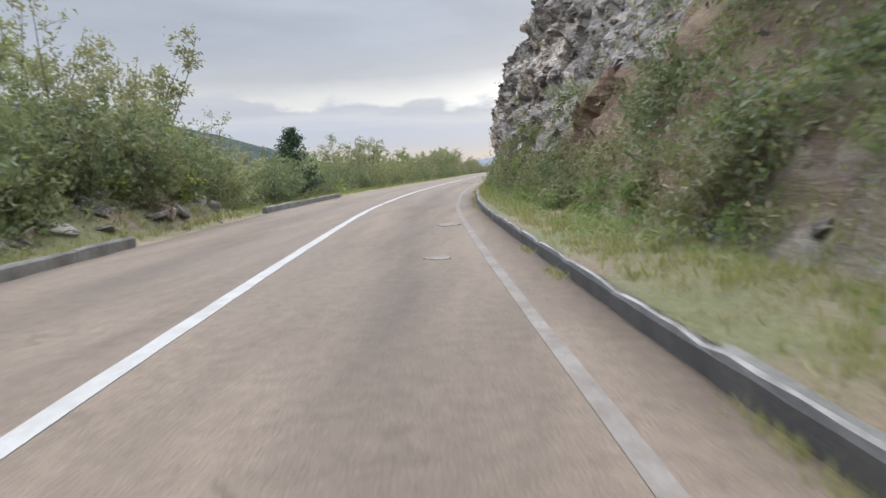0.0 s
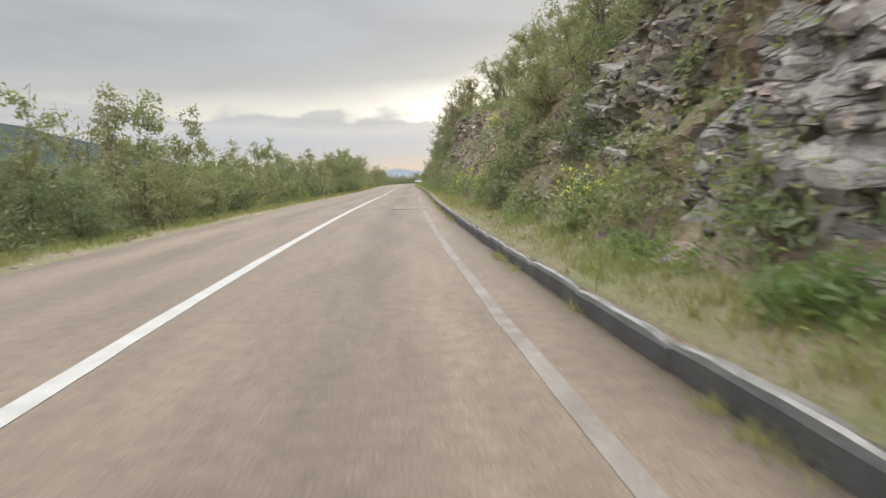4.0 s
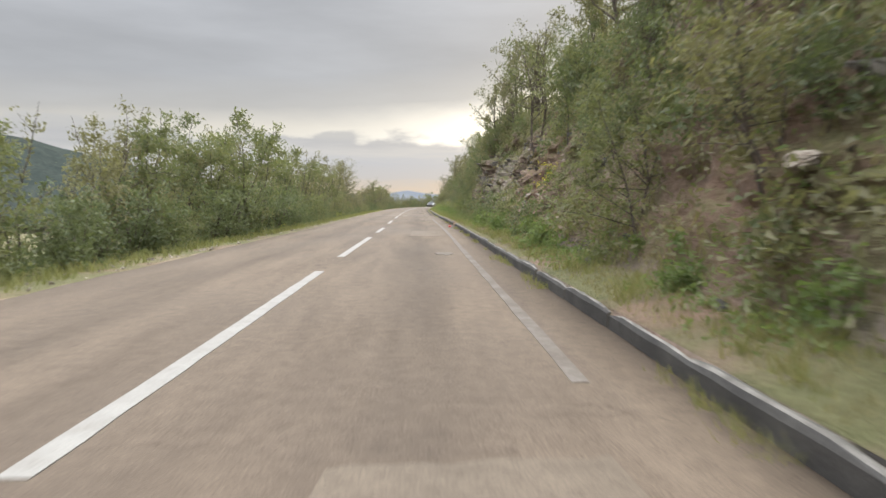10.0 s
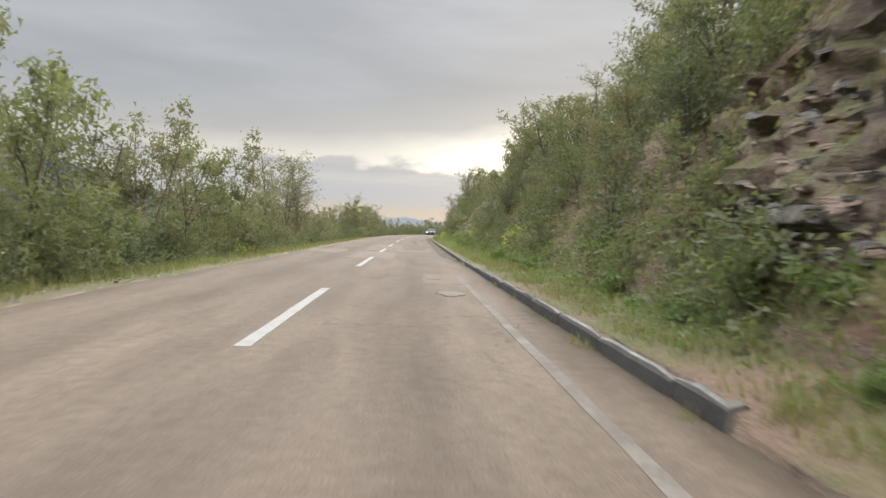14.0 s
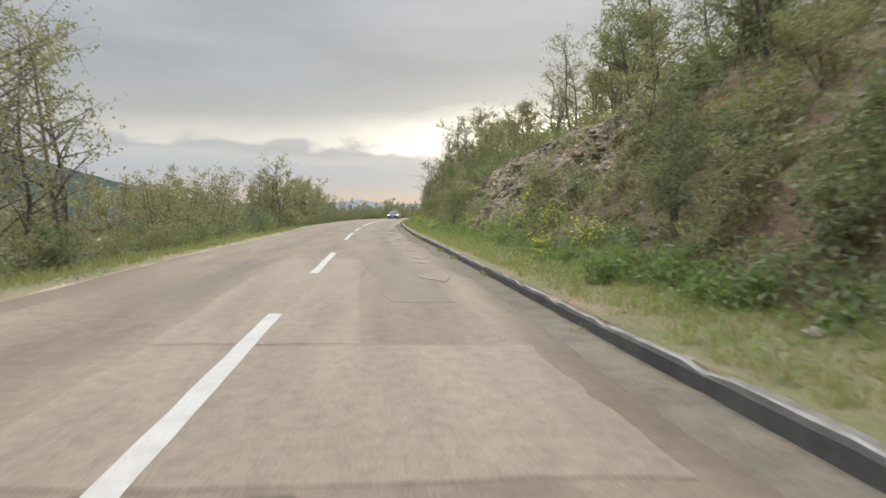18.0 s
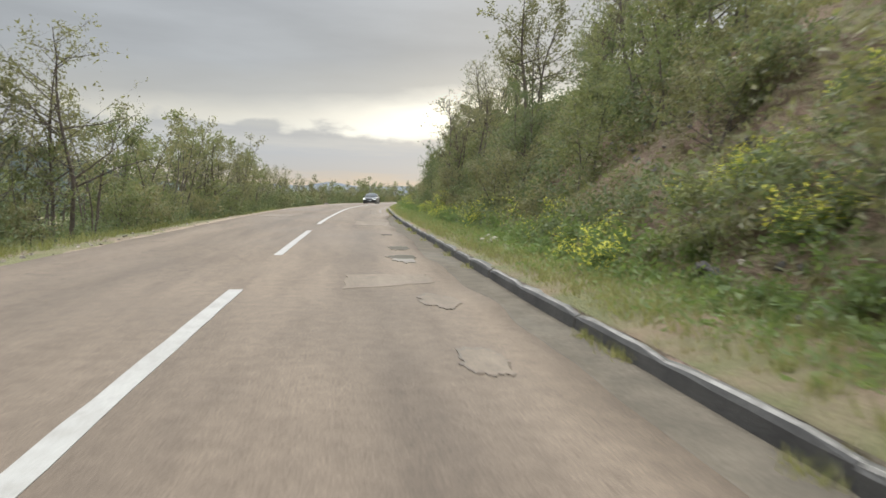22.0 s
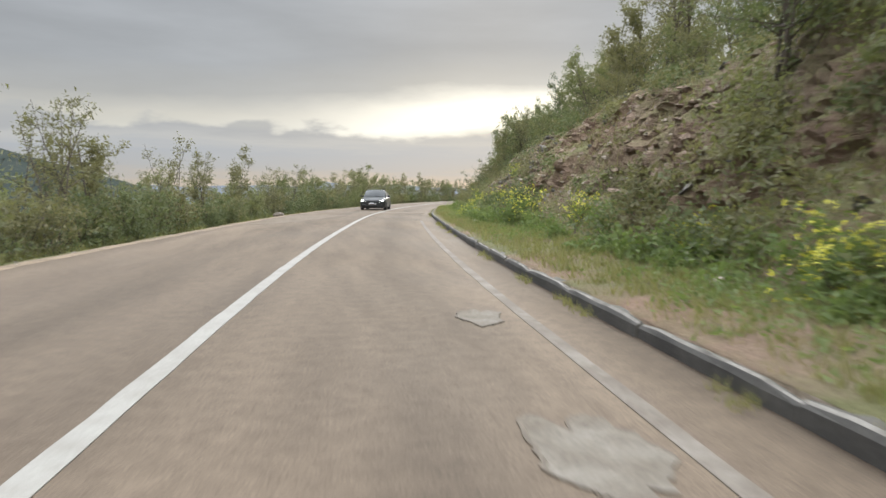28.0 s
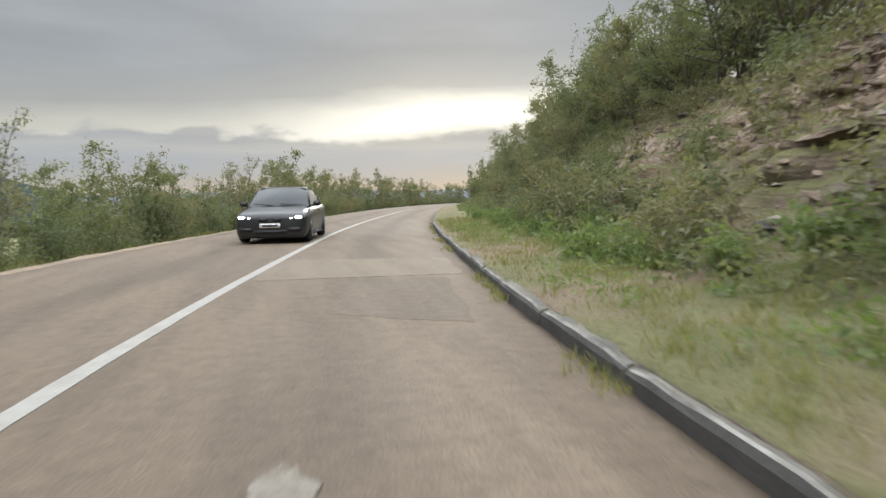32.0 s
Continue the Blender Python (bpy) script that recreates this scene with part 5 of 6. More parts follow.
def build_stuff():
    """Grass, undergrowth and rubble, too many to count."""
    rng = np.random.default_rng(3)

    def surface(n, fo, y0=-34.0, y1=285.0):
        pts = []
        for y in rng.uniform(y0, y1, n):
            o = fo(y)
            if o is None:
                continue
            pts.append(slope_place(float(y), float(o)))
        return pts

    def triangles(name, v, mat, label, category):
        """One mesh of loose triangles from an array of corners."""
        me = bpy.data.meshes.new(name)
        n = len(v)
        me.vertices.add(n)
        me.vertices.foreach_set("co", v.astype(np.float32).ravel())
        me.loops.add(n)
        me.loops.foreach_set("vertex_index", np.arange(n, dtype=np.int32))
        me.polygons.add(n // 3)
        me.polygons.foreach_set("loop_start", np.arange(0, n, 3, dtype=np.int32))
        me.update(calc_edges=True)
        me.materials.append(mat)
        return tagged(new(name, me), label, category, kind="stuff")

    def blades(name, pts, per, h0, h1, width, mat, label, spread):
        p = np.repeat(np.array([tuple(q) for q in pts]), per, axis=0)
        n = len(p)
        l, a = rng.uniform(h0, h1, n), rng.uniform(0, 6.28, n)
        b = p + np.column_stack((rng.normal(0, spread, n), rng.normal(0, spread, n), np.full(n, -0.02)))
        t = b + np.column_stack((rng.normal(0, 0.35, n) * l, rng.normal(0, 0.35, n) * l, l))
        s = np.column_stack((np.cos(a), np.sin(a), np.zeros(n))) * (width * rng.uniform(0.7, 1.4, n))[:, None]
        triangles(name, np.stack((b - s, b + s, t), 1).reshape(-1, 3), mat, label, "grass")

    def leaf_cloud(name, p, size, mat, label, flat=0.6):
        """Loose leaves at the given places."""
        n = len(p)
        nrm = rng.normal(0, 1, (n, 3)) + (0, 0, flat)
        nrm /= np.linalg.norm(nrm, axis=1)[:, None]
        a = np.cross(nrm, rng.normal(0, 1, (n, 3)))
        a /= np.linalg.norm(a, axis=1)[:, None] + 1e-9
        b = np.cross(nrm, a)
        l, w = (size * rng.uniform(0.6, 1.35, n))[:, None], (size * rng.uniform(0.35, 0.65, n))[:, None]
        v = np.stack((p - a * l * 0.55 + b * w * 0.35, p - a * l * 0.3 - b * w * 0.65, p + a * l * 0.6), 1)
        triangles(name, v.reshape(-1, 3), mat, label, "undergrowth")

    def verge(y):
        w = VERGE(y)
        return KERB_O + 0.26 + rng.uniform(0, 1) * (w + 0.3)

    def slope(y):
        w, cw = VERGE(y), CUT(y)
        return KERB_O + 0.4 + w + rng.uniform(0, 1) ** 0.8 * (cw + 2.5)

    def left(y):
        return LEFT_EDGE(y) - float(np.interp(y, (178, 200), (0.55, 1.5))) - abs(rng.normal(0, 1)) * 1.2

    blades("verge_grass", surface(13500, lambda y: (lambda o: o if fbm(float(y) * 0.8, o * 1.3, 6.1, 3) > float(np.interp(y, (-20, 20, 115, 130, 235, 250), (-0.15, 0.05, 0.05, -0.6, -0.6, 0.0))) else None)(verge(y))), 9, 0.07, 0.24, 0.009, GRASS, "patchy green and straw-coloured verge grass", 0.06)
    tufts = []
    for y in rng.uniform(-34, 285, 5200):
        k = fbm(float(y) * 0.55, 2.2, 9.1, 3)
        if k > 0.24:
            x, q = spot(float(y), KERB_O - 0.02 - abs(rng.normal(0, 0.07)))
            tufts.append((x, q, -0.05 if GUT0 + 8 < y < GUT1 - 6 else 0.0))
    blades("gutter_grass", tufts, 8, 0.04, 0.15, 0.007, GRASS, "grass tufts sprouting at the foot of the kerb", 0.04)
    blades("straw", surface(15000, verge), 7, 0.03, 0.13, 0.008, DRYGRASS, "short straw-coloured dead grass on the verge", 0.09)
    blades("slope_grass", surface(8500, slope), 7, 0.10, 0.34, 0.010, DRYGRASS, "dry tufted grass on the cut slope", 0.07)
    blades("roadside_grass", surface(7500, left), 7, 0.08, 0.32, 0.010, GRASS, "grass along the open side of the road", 0.07)

    def leaves(name, pts, per, size, spread, rise, mat, label):
        p = np.repeat(np.array([tuple(q) for q in pts]), per, axis=0)
        n = len(p)
        p = p + np.column_stack((rng.normal(0, spread, n), rng.normal(0, spread, n), np.abs(rng.normal(0, rise, n))))
        leaf_cloud(name, p, size, mat, label)

    def mounds(name, count, pick, r0, r1, per, size, mat, label, y0=-35, y1=345):
        """Low rounded thickets: leaves crowded on an uneven dome."""
        out = []
        for y in rng.uniform(y0, y1, count):
            o = pick(y)
            if o is None:
                continue
            p = np.array(tuple(slope_place(float(y), float(o))))
            r = rng.uniform(r0, r1)
            n = int(per * r * r) + 25
            d = rng.normal(0, 1, (n, 3)) + (-0.35, 0, 0.45)
            d /= np.linalg.norm(d, axis=1)[:, None]
            ph = rng.uniform(0, 6.28, 3)
            lump_r = 1 + 0.3 * np.sin(4 * d[:, 0] + ph[0]) * np.sin(5 * d[:, 1] + ph[1]) + 0.2 * np.sin(9 * d[:, 2] + ph[2])
            q = p + d * (r * lump_r * rng.uniform(0.45, 1.08, n))[:, None] * (1, 1.15, 0.85)
            out.append(q)
        leaf_cloud(name, np.concatenate(out), size, mat, label)

    def clumped(fo, f, keep):
        def pick(y):
            o = fo(y)
            x, q = at_road(y, o)
            return o if fbm(float(x) * f, float(q) * f, 4.4, 3) > keep(y) else None
        return pick

    def overgrown(fuzz, lo=0.0, hi=1.25):
        def pick(y):
            w, cw = VERGE(y), CUT(y)
            u = rng.uniform(lo, hi)
            return None if exposed(y, u, fuzz + 0.08 * rng.normal()) and rng.random() > (0.03 if y < 14 else 0.15) else KERB_O + 0.3 + w + cw * u
        return pick

    leaves("undergrowth", surface(13000, overgrown(0.03)), 14, 0.1, 0.18, 0.16, LEAF_OLIVE, "low olive-green undergrowth on the slope")
    mounds("thicket", 950, overgrown(0.0), 0.3, 0.85, 760, 0.105, LEAF_DARK, "dark tangled shrubs covering the slope")
    mounds("thicket", 700, overgrown(0.0), 0.25, 0.75, 760, 0.102, LEAF_OLIVE, "olive scrub covering the slope")
    mounds("thicket", 420, overgrown(0.02, -0.1, 0.8), 0.25, 0.65, 700, 0.1, LEAF_FRESH, "bright spring growth on the slope")
    for n, r1, mat, label in ((38, 0.36, LEAF_FRESH, "spring-green bushes crowded at the foot of the cliff"), (50, 0.34, LEAF_LUSH, "fresh green brambles at the foot of the cliff"), (26, 0.36, LEAF_OLIVE, "olive scrub at the foot of the cliff")):
        mounds("thicket", n, lambda y: KERB_O + 0.5 + VERGE(y) * rng.uniform(0.6, 1.0) + CUT(y) * rng.uniform(0.0, 0.09), 0.22, r1, 760, 0.095, mat, label, -13, 9)
    mounds("thicket", 130, lambda y: KERB_O + 0.4 + VERGE(y) + CUT(y) * rng.uniform(0.05, 1.1), 0.35, 0.9, 700, 0.105, LEAF_DARK, "dark shrubs matting the slope before the cliff", -34, -13)
    mounds("thicket", 70, lambda y: KERB_O + 0.4 + VERGE(y) + CUT(y) * rng.uniform(0.1, 1.1), 0.3, 0.8, 700, 0.1, LEAF_FRESH, "spring-green shrubs on the slope before the cliff", -34, -12)
    mounds("thicket", 36, lambda y: KERB_O + 0.4 + VERGE(y) + CUT(y) * rng.uniform(0.7, 1.15), 0.3, 0.75, 650, 0.105, LEAF_OLIVE, "olive shrubs overhanging the rock face", 95, 109)
    for y0, y1, n, mat in ((-34, 2, 40, LEAF_DARK), (14, 135, 40, LEAF_DARK), (14, 135, 130, LEAF_FRESH), (14, 135, 60, LEAF_OLIVE), (135, 178, 35, LEAF_OLIVE), (178, 330, 160, LEAF_DARK)):
        mounds("thicket", n, lambda y: LEFT_EDGE(y) - rng.uniform(2.0, 4.6), 0.4, 0.95, 560, 0.108, mat, "tangled thicket filling the belt on the open side", y0, y1)
    mounds("thicket", 130, lambda y: KERB_O + 0.4 + VERGE(y) + CUT(y) * rng.uniform(0.12, 1.2), 0.35, 0.9, 700, 0.105, LEAF_FRESH, "leafy shrubs under the trees of the slope", 183, 228)
    mounds("weeds", 480, lambda y: KERB_O + 0.4 + VERGE(y) * rng.uniform(0.55, 1.25) if rng.random() < float(np.interp(y, (0, 20, 28, 48, 60, 100, 140, 180, 225, 250, 300), (0.4, 0.3, 0.06, 0.06, 0.25, 0.3, 0.7, 1, 1, 0.8, 0.8))) else None, 0.15, 0.42, 800, 0.1, LEAF_LUSH, "lush weeds along the foot of the slope")
    leaves("undergrowth", surface(11000, clumped(lambda y: verge(y) + 0.7 * rng.uniform(0, 1), 0.5, lambda y: 0.05 + (0.25 if 26 < y < 48 else 0) - 0.5 * min(max((y - 130) / 15, 0), 1) * min(max((235 - y) / 15, 0), 1))), 10, 0.075, 0.12, 0.10, LEAF_LUSH, "fresh green weeds along the foot of the slope")
    leaves("undergrowth", surface(7000, lambda y: LEFT_EDGE(y) - 1.3 - rng.uniform(0, 1) * 4.0), 12, 0.10, 0.2, 0.35, LEAF_DARK, "tangled low growth under the roadside bushes")

    # scrub over the valley side and the hill's back, well away from the road
    def scrub(count, o0, o1, label, mat):
        out = []
        for y in rng.uniform(-60, 330, count):
            o = rng.uniform(o0, o1)
            x, q = at_road(y, o)
            p = np.array((float(x), float(q), base_height(y, o)))
            r = rng.uniform(0.9, 2.0)
            d = rng.normal(0, 1, (110, 3)) + (0, 0, 0.5)
            d /= np.linalg.norm(d, axis=1)[:, None]
            out.append(p + d * (r * rng.uniform(0.5, 1.1, 110))[:, None])
        leaf_cloud("scrub", np.concatenate(out), 0.42, mat, label)

    scrub(750, -60, -13, "scrub and young woods on the valley side", LEAF_DARK)
    scrub(450, 14, 45, "scrub on the hill behind the cut", LEAF_OLIVE)

    # rubble at the foot of the cut and on the shoulder
    r3 = random.Random(12)
    proto = []
    for i in range(4):
        bm = bmesh.new()
        for _ in range(9):
            v = Vector((r3.gauss(0, 1), r3.gauss(0, 1), r3.gauss(0, 1))).normalized()
            bm.verts.new((v.x, v.y, v.z * 0.6))
        bmesh.ops.convex_hull(bm, input=bm.verts)
        bm.verts.ensure_lookup_table()
        bm.verts.index_update()
        used = [v for v in bm.verts if v.link_faces]
        idx = {v: k for k, v in enumerate(used)}
        proto.append(([v.co.copy() for v in used], [tuple(idx[v] for v in f.verts) for f in bm.faces]))
        bm.free()
    areas = np.array([(b - a) * (min(d, 1.0) - c) for a, b, c, d in EXPOSED])

    def bare_rock(n, earth=True):
        pts = []
        for k in rng.choice(len(EXPOSED), n, p=areas / areas.sum()):
            a, b, c, d = EXPOSED[k]
            y, u = rng.uniform(a, b), rng.uniform(c, d)
            if loose(y) and not earth:
                continue
            pts.append(slope_place(float(y), KERB_O + 0.22 + VERGE(y) + CUT(y) * u))
        return pts

    for name, n, fo, mat, s0, s1, label in (
            ("rubble", 2600, lambda y: slope(y) - 0.5, ROCK, 0.04, 0.16, "loose grey stones strewn on the slope"),
            ("rubble", 500, slope, PALEROCK, 0.03, 0.13, "pale broken stones strewn on the slope"),
            ("ledges", 5200, bare_rock, ROCK, 0.03, 0.15, "small grey slabs bedded in the rock faces"),
            ("ledges", 3800, bare_rock, REDROCK, 0.03, 0.15, "small brown slabs bedded in the rock faces"),
            ("ledges", 1200, bare_rock, PALEROCK, 0.03, 0.11, "pale fresh slabs bedded in the rock faces"),
            ("rubble", 900, lambda y: LEFT_EDGE(y) - 0.2 - abs(rng.normal(0, 0.5)), PALEROCK, 0.015, 0.07, "small pale stones on the gravel shoulder")):
        verts, faces = [], []
        for p in (fo(n, mat != ROCK) if name == "ledges" else surface(n, fo)):
            vs, fs = r3.choice(proto)
            s = r3.uniform(s0, s1)
            m = Euler((r3.gauss(0, 0.5), r3.gauss(0, 0.5), r3.uniform(0, 6.28))).to_matrix()
            if name == "ledges":
                m = Euler((r3.gauss(0.15, 0.12), r3.gauss(-0.15, 0.15), r3.gauss(0, 0.3))).to_matrix() @ Matrix.Diagonal((0.9, 1.4, r3.uniform(0.5, 1.1)))
            k = len(verts)
            verts += [p + m @ v * s + Vector((0, 0, 0.2 * s)) for v in vs]
            faces += [tuple(k + i for i in f) for f in fs]
        ob = mesh_object(name, verts, faces, mat, False)
        tagged(ob, label, "rubble", kind="stuff")


DRYGRASS = leaf_material("dry_grass", (0.15, 0.14, 0.065), (0.33, 0.28, 0.155), 0.3)
build_stuff()


# ---------------------------------------------------------------- single things
def build_pine():
    rng = random.Random(9)
    root = tagged(new("pine_tree"), "young dark green pine standing among roadside bushes", "tree")
    tv, tf, lv, lf = [], [], [], []
    H = 3.65
    pts = [Vector((0.03 * math.sin(k), 0.03 * math.cos(k * 1.7), -0.2 + (H + 0.2) * k / 8)) for k in range(9)]
    tube(tv, tf, pts, [0.075 * (1 - 0.93 * k / 8) for k in range(9)], 7)
    z = 0.25
    while z < H - 0.1:
        r = 2.0 * (1 - z / H) ** 0.8 * (0.8 + 0.3 * rng.random()) + 0.08
        for _ in range(6):
            a = rng.uniform(0, 6.28)
            d = Vector((math.cos(a), math.sin(a), rng.uniform(0.15, 0.55)))
            bp, br = branch(rng, Vector((0, 0, z)), d, r * rng.uniform(0.75, 1.1), 0.016, 0.12, 4)
            tube(tv, tf, bp, br, 3)
            for _ in range(int(34 + 40 * r)):
                u = rng.uniform(0.15, 1)
                j = min(int(u * 4), 3)
                q = bp[j].lerp(bp[j + 1], u * 4 - j)
                leaf_quad(lv, lf, rng, q + Vector((rng.gauss(0, 1), rng.gauss(0, 1), rng.gauss(0.2, 1))) * 0.07, 0.13, 0.2)
        z += 0.2
    mesh_object("trunk", tv, tf, BARK, True, root)
    mesh_object("crown", lv, lf, NEEDLE, False, root)
    x, q = at_road(7.9, -5.2)
    root.matrix_basis = Matrix.Translation((float(x), float(q), ground_z(7.9, -5.2) - 0.05))


build_pine()


def lump(name, y, o, size, mat, label, category, seed, flat=0.6, sink=0.1):
    rng = random.Random(seed)
    bm = bmesh.new()
    bmesh.ops.create_icosphere(bm, subdivisions=2, radius=1)
    for v in bm.verts:
        k = 1 + 0.28 * fbm(v.co.x * 1.6 + seed, v.co.y * 1.6, v.co.z * 1.6, 3)
        v.co = Vector((v.co.x * k, v.co.y * k * 1.2, v.co.z * k * flat)) * size
    me = bpy.data.meshes.new(name)
    bm.to_mesh(me)
    bm.free()
    me.materials.append(mat)
    ob = new(name, me)
    p = slope_place(y, o) if abs(o) > 3.8 else Vector((*map(float, at_road(y, o)), 0.015))
    ob.matrix_basis = Matrix.Translation(p + Vector((0, 0, size * flat * (1 - sink * 2)))) @ Matrix.Rotation(rng.uniform(0, 6.28), 4, "Z")
    return tagged(ob, label, category)


BLUE = plain("blue_plastic", (0.10, 0.33, 0.62), 0.35)
GREENP = plain("green_plastic", (0.12, 0.42, 0.27), 0.4)
REDP = plain("red_plastic", (0.55, 0.07, 0.06), 0.35)
WHITEP = plain("white_plastic", (0.75, 0.75, 0.74), 0.4)
lump("plastic_bag", 53.0, 4.78, 0.13, BLUE, "crumpled blue plastic bag lying in the grass", "litter", 1)
lump("plastic_bag", 11.3, -3.95, 0.2, GREENP, "crumpled green plastic sheet on the shoulder", "litter", 2, 0.35)
lump("drink_can", 99.55, 3.40, 0.07, REDP, "crushed red can lying against the kerb", "litter", 3, 0.7)
lump("plastic_cup", 57.6, 5.0, 0.07, WHITEP, "white plastic scrap in the dry grass", "litter", 4)
for i, (y, o, s) in enumerate(((151.3, 4.77, 0.09), (224.2, 5.2, 0.09), (242.0, 4.77, 0.11), (249.5, 6.3, 0.08), (31.0, 5.0, 0.10), (69.7, 5.25, 0.16), (257.7, -5.3, 0.28), (64.0, -4.6, 0.14), (66.0, -4.7, 0.11), (14.0, 4.9, 0.12), (182.4, 4.7, 0.09), (183.0, 4.95, 0.12), (183.5, 4.75, 0.07), (184.3, 5.1, 0.1), (139.0, 5.2, 0.09), (137.6, 5.6, 0.12))):
    lump("stone", y, o, s, PALEROCK, "pale limestone lump lying beside the road", "stone", 20 + i, 0.6)
lump("boulder", 251.1, 6.0, 0.28, REDROCK, "reddish boulder fallen to the foot of the slope", "boulder", 40, 0.75)


# ---------------------------------------------------------------- oncoming car
def build_car(y, o):
    root = tagged(new("car"), "dark grey saloon car with lit headlights in the far lane", "car")
    paint_m = plain("dark_grey_car_paint", (0.032, 0.033, 0.033), 0.28, 0.3, 0.5)
    glass = plain("tinted_car_glass", (0.02, 0.024, 0.026), 0.08, 0.0, 0.22)
    black = plain("black_trim", (0.012, 0.012, 0.013), 0.5)
    rubber = plain("tyre_rubber", (0.016, 0.016, 0.016), 0.85)
    alloy = plain("dark_alloy", (0.12, 0.12, 0.125), 0.35, 0.9)
    lamp = plain("lit_headlight", (1.0, 0.97, 0.9), 0.2, 0.0, 0.5, 9.0)
    plate_m = plain("white_plate", (0.72, 0.72, 0.7), 0.5)
    bar_m = plain("plate_lettering", (0.03, 0.03, 0.05), 0.6)
    asphalt_m = plain("lamp_housing", (0.08, 0.085, 0.09), 0.15)

    def piece(name, bm, mat, parent=root, smooth=True):
        me = bpy.data.meshes.new(name)
        bm.normal_update()
        bm.to_mesh(me)
        bm.free()
        me.materials.append(mat)
        if smooth:
            me.polygons.foreach_set("use_smooth", [True] * len(me.polygons))
        ob = new(name, me)
        ob.parent = parent
        return ob

    def loft(sections):
        bm = bmesh.new()
        rings = [[bm.verts.new(v) for v in ring] for ring in sections]
        for a, b in zip(rings, rings[1:]):
            for k in range(len(a)):
                bm.faces.new((a[k], a[(k + 1) % len(a)], b[(k + 1) % len(a)], b[k]))
        bm.faces.new(rings[0][::-1])
        bm.faces.new(rings[-1])
        bmesh.ops.recalc_face_normals(bm, faces=bm.faces)
        return bm

    def box(x0, x1, y0, y1, z0, z1, bevel=0.01):
        bm = bmesh.new()
        bmesh.ops.create_cube(bm, size=1)
        for v in bm.verts:
            v.co = Vector(((x0 + x1) / 2 + v.co.x * (x1 - x0), (y0 + y1) / 2 + v.co.y * (y1 - y0), (z0 + z1) / 2 + v.co.z * (z1 - z0)))
        bmesh.ops.bevel(bm, geom=list(bm.edges), offset=bevel, segments=2, affect="EDGES")
        return bm

    # local frame: front at y = 0 and looking towards -y, length along +y
    def ring(y, half, z0, z1, shoulder):
        side = []
        for k in range(9):
            a = math.pi / 2 * k / 8
            side.append((half * (shoulder + (1 - shoulder) * math.cos(a)) * (1 - 0.12 * math.sin(a) ** 6), y, z0 + (z1 - z0) * (0.62 + 0.38 * math.sin(a))))
        side = [(half * 0.9, y, z0), (half * 0.97, y, z0 + 0.08), (half, y, z0 + 0.2)] + side + [(half * shoulder * 0.45, y, z1 + 0.015)]
        return side + [(-x, q, z) for x, q, z in side[::-1]]

    piece("body", loft([ring(0.0, 0.68, 0.2, 0.62, 0.88), ring(0.03, 0.79, 0.15, 0.69, 0.88), ring(0.12, 0.87, 0.13, 0.745, 0.88), ring(0.3, 0.915, 0.13, 0.80, 0.87), ring(0.6, 0.92, 0.18, 0.85, 0.85), ring(1.0, 0.925, 0.18, 0.90, 0.85), ring(1.45, 0.925, 0.18, 0.94, 0.86),
                        ring(2.6, 0.925, 0.18, 0.96, 0.88), ring(3.7, 0.925, 0.18, 0.99, 0.88), ring(4.3, 0.9, 0.2, 1.0, 0.88), ring(4.6, 0.84, 0.28, 0.9, 0.88), ring(4.68, 0.76, 0.36, 0.7, 0.88)]), paint_m)

    def slab(pts, thick=0.02):
        bm = bmesh.new()
        vs = [bm.verts.new(p) for p in pts]
        f = bm.faces.new(vs)
        r = bmesh.ops.extrude_face_region(bm, geom=[f])
        bm.normal_update()
        n = f.normal.copy()
        for v in [g for g in r["geom"] if isinstance(g, bmesh.types.BMVert)]:
            v.co += n * thick
        bmesh.ops.recalc_face_normals(bm, faces=bm.faces)
        return bm

    piece("roof", loft([[(-0.67, 2.1, 1.39), (0.67, 2.1, 1.39), (0.58, 2.12, 1.445), (-0.58, 2.12, 1.445)], [(-0.68, 2.7, 1.40), (0.68, 2.7, 1.40), (0.56, 2.7, 1.475), (-0.56, 2.7, 1.475)],
                        [(-0.62, 3.3, 1.39), (0.62, 3.3, 1.39), (0.56, 3.28, 1.44), (-0.56, 3.28, 1.44)]]), paint_m)
    def bowed(a, b, lift):
        """A curved pane between a lower and an upper edge given as (half width, y, z)."""
        bm = bmesh.new()
        grid = [[bm.verts.new((u * (a[0] + (b[0] - a[0]) * t), a[1] + (b[1] - a[1]) * t + lift * u * u, a[2] + (b[2] - a[2]) * t + 0.03 * math.sin(math.pi * t) - 0.015 * u * u))
                 for u in (-1, -0.75, -0.5, -0.25, 0, 0.25, 0.5, 0.75, 1)] for t in (0, 0.25, 0.5, 0.75, 1)]
        low = [[bm.verts.new(v.co - Vector((0, 0, 0.02))) for v in row] for row in grid]
        for g, flip in ((grid, False), (low, True)):
            for r in range(4):
                for c in range(8):
                    q = (g[r][c], g[r][c + 1], g[r + 1][c + 1], g[r + 1][c])
                    bm.faces.new(q[::-1] if flip else q)
        bmesh.ops.recalc_face_normals(bm, faces=bm.faces)
        return bm

    piece("windscreen", bowed((0.82, 1.18, 0.94), (0.64, 2.04, 1.435), 0.13), glass)
    piece("rear_window", bowed((0.80, 4.22, 1.0), (0.63, 3.32, 1.43), -0.12), glass)
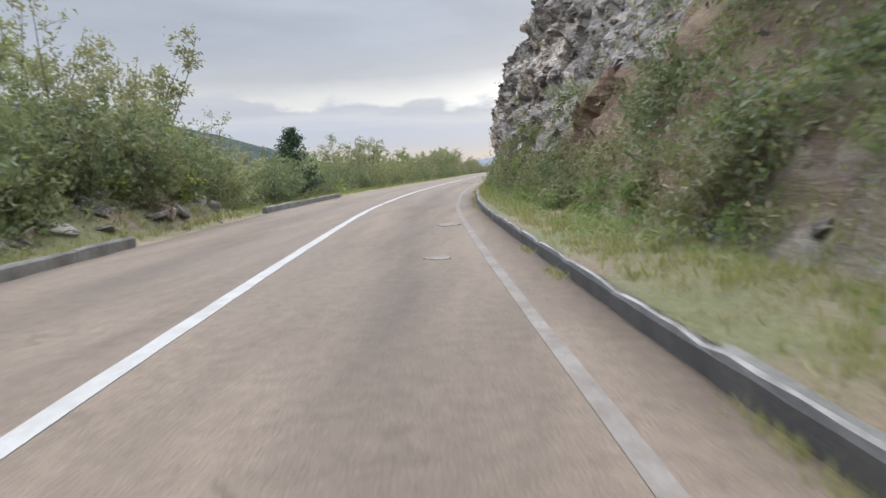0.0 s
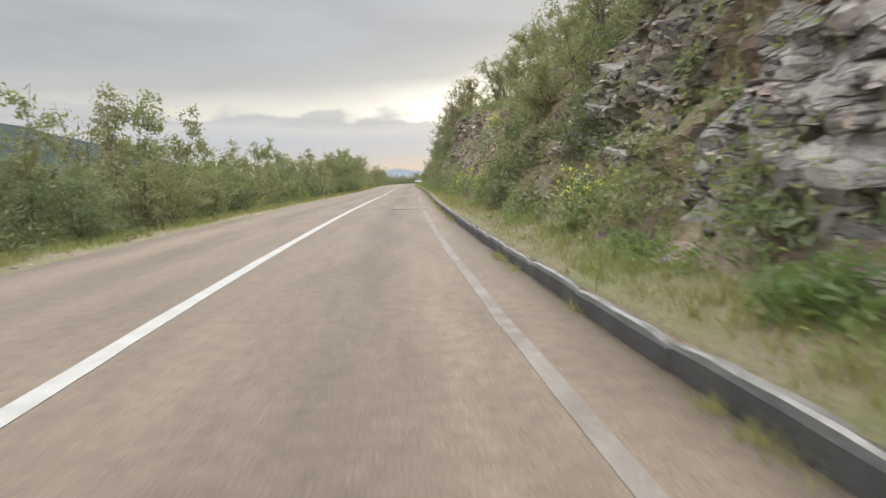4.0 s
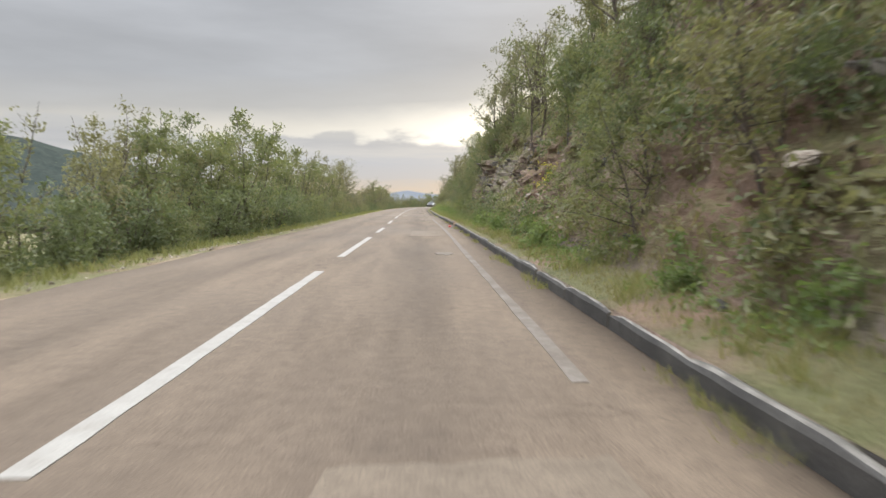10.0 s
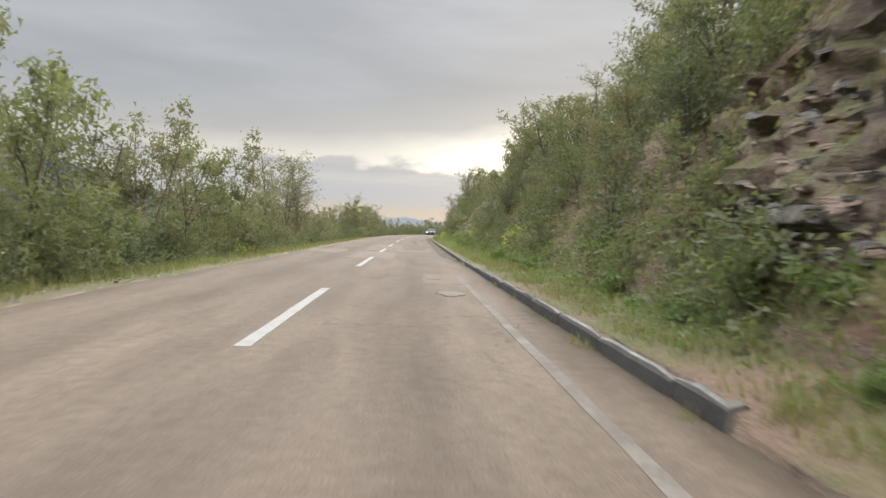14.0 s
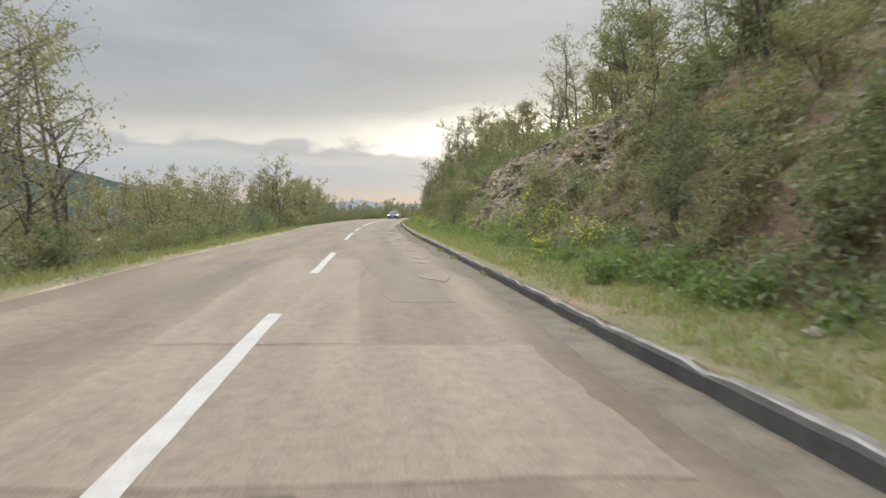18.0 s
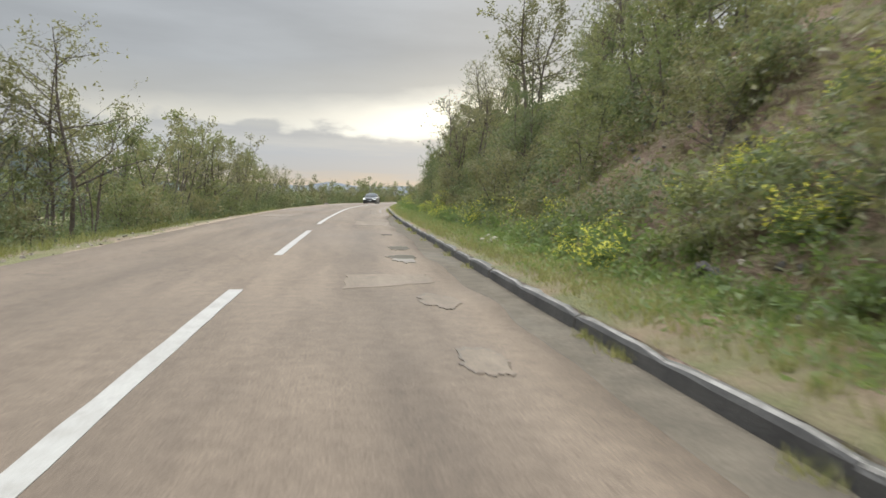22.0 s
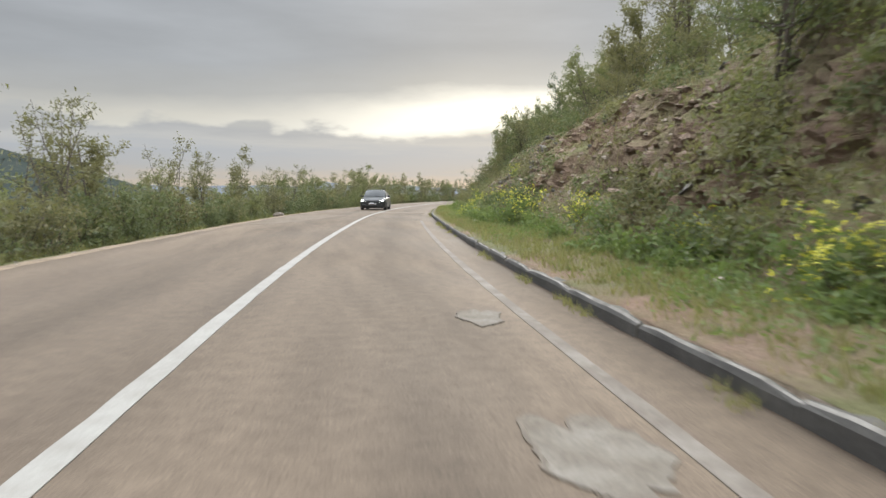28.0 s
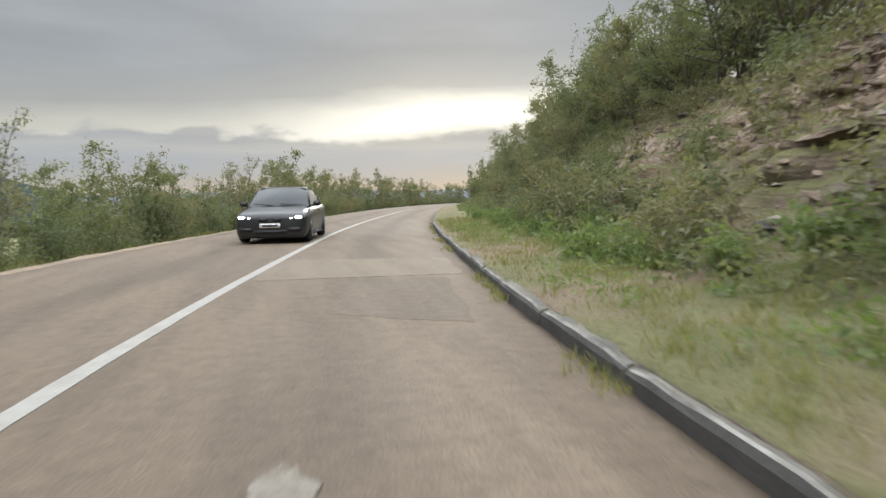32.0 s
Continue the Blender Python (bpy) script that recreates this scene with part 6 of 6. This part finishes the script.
    for k in (-1, 1):
        wiper = box(-0.3, 0.3, -0.012, 0.012, -0.01, 0.01, 0.004)
        bmesh.ops.rotate(wiper, verts=wiper.verts, matrix=Matrix.Rotation(0.08, 3, "Y"))
        bmesh.ops.translate(wiper, verts=wiper.verts, vec=(0.36 * k, 1.23, 0.985))
        piece("wiper", wiper, black)
    for s in (-1, 1):
        piece("side_window", slab([(s * 0.83, 1.55, 0.94), (s * 0.82, 4.0, 0.99), (s * 0.65, 3.25, 1.40), (s * 0.65, 2.2, 1.40)]), glass, smooth=False)
        piece("pillar", loft([[(s * 0.80, 1.32, 0.91), (s * 0.86, 1.36, 0.91), (s * 0.85, 1.45, 0.92), (s * 0.79, 1.42, 0.93)], [(s * 0.63, 2.12, 1.41), (s * 0.69, 2.12, 1.40), (s * 0.69, 2.2, 1.40), (s * 0.63, 2.2, 1.42)]]), paint_m)
        piece("pillar", loft([[(s * 0.82, 4.2, 0.98), (s * 0.86, 4.1, 0.98), (s * 0.85, 3.95, 0.98), (s * 0.80, 4.1, 1.0)], [(s * 0.58, 3.3, 1.41), (s * 0.64, 3.3, 1.40), (s * 0.64, 3.2, 1.40), (s * 0.58, 3.22, 1.42)]]), paint_m)
        m = piece("side_mirror", box(s * 1.0 - 0.1, s * 1.0 + 0.1, 1.55, 1.68, 0.93, 1.08, 0.035), paint_m)
        piece("mirror_arm", box(min(s * 0.84, s * 0.95), max(s * 0.84, s * 0.95), 1.58, 1.64, 0.94, 0.97, 0.008), black, m)
        h = piece("headlight", box(s * 0.64 - 0.2, s * 0.64 + 0.2, 0.02, 0.24, 0.605, 0.715, 0.035), asphalt_m)
        for dx, rad in ((-0.11, 0.026), (0.08, 0.046)):
            bm = bmesh.new()
            bmesh.ops.create_uvsphere(bm, u_segments=12, v_segments=8, radius=rad)
            bmesh.ops.scale(bm, verts=bm.verts, vec=(1.9, 0.6, 0.8))
            bmesh.ops.translate(bm, verts=bm.verts, vec=(s * (0.64 + dx), 0.02, 0.665 - (0.025 if dx < 0 else 0)))
            piece("lamp", bm, lamp, h)
        piece("air_intake", box(s * 0.6 - 0.16, s * 0.6 + 0.16, -0.012, 0.1, 0.28, 0.42, 0.02), black)
        piece("grille", box(s * 0.17 - 0.15, s * 0.17 + 0.15, -0.02, 0.08, 0.53, 0.68, 0.035), black)
        piece("door_handle", box(min(s * 0.915, s * 0.945), max(s * 0.915, s * 0.945), 2.55, 2.75, 0.8, 0.83, 0.008), black)
        piece("sill_trim", box(min(s * 0.88, s * 0.935), max(s * 0.88, s * 0.935), 1.3, 3.3, 0.17, 0.24, 0.015), black)
        for yy in (0.85, 3.75):
            bm = bmesh.new()
            bmesh.ops.create_cone(bm, cap_ends=True, segments=28, radius1=0.33, radius2=0.33, depth=0.22)
            bmesh.ops.bevel(bm, geom=[e for e in bm.edges if len(e.link_faces) == 2 and e.calc_face_angle(0) > 1], offset=0.03, segments=2, affect="EDGES")
            bmesh.ops.rotate(bm, verts=bm.verts, matrix=Matrix.Rotation(math.pi / 2, 3, "Y"))
            bmesh.ops.translate(bm, verts=bm.verts, vec=(s * 0.825, yy, 0.33))
            wheel = piece("wheel", bm, rubber)
            bm = bmesh.new()
            bmesh.ops.create_cone(bm, cap_ends=True, segments=24, radius1=0.22, radius2=0.20, depth=0.03)
            bmesh.ops.rotate(bm, verts=bm.verts, matrix=Matrix.Rotation(math.pi / 2, 3, "Y"))
            bmesh.ops.translate(bm, verts=bm.verts, vec=(s * 0.938, yy, 0.33))
            piece("rim", bm, alloy, wheel)
            for k in range(5):
                bm = box(s * 0.945 - 0.012, s * 0.945 + 0.012, -0.02, 0.02, 0.03, 0.2, 0.006)
                bmesh.ops.rotate(bm, verts=bm.verts, matrix=Matrix.Rotation(k * 2 * math.pi / 5, 3, "X"))
                bmesh.ops.translate(bm, verts=bm.verts, vec=(0, yy, 0.33))
                piece("spoke", bm, alloy, wheel)
    piece("lower_grille", box(-0.42, 0.42, -0.014, 0.1, 0.23, 0.36, 0.02), black)
    pl = piece("number_plate", box(-0.26, 0.26, -0.035, -0.012, 0.40, 0.51, 0.006), plate_m)
    piece("lettering", box(-0.19, 0.2, -0.039, -0.034, 0.43, 0.48, 0.001), bar_m, pl)
    x, q = at_road(y, o)
    s = float(centre(y + 1) - centre(y - 1)) / 2
    root.matrix_basis = Matrix.Translation((float(x), float(q), 0.012)) @ Matrix.Rotation(-math.atan(s), 4, "Z") @ Matrix.Scale(1.12, 4)


build_car(271.8, -1.22)
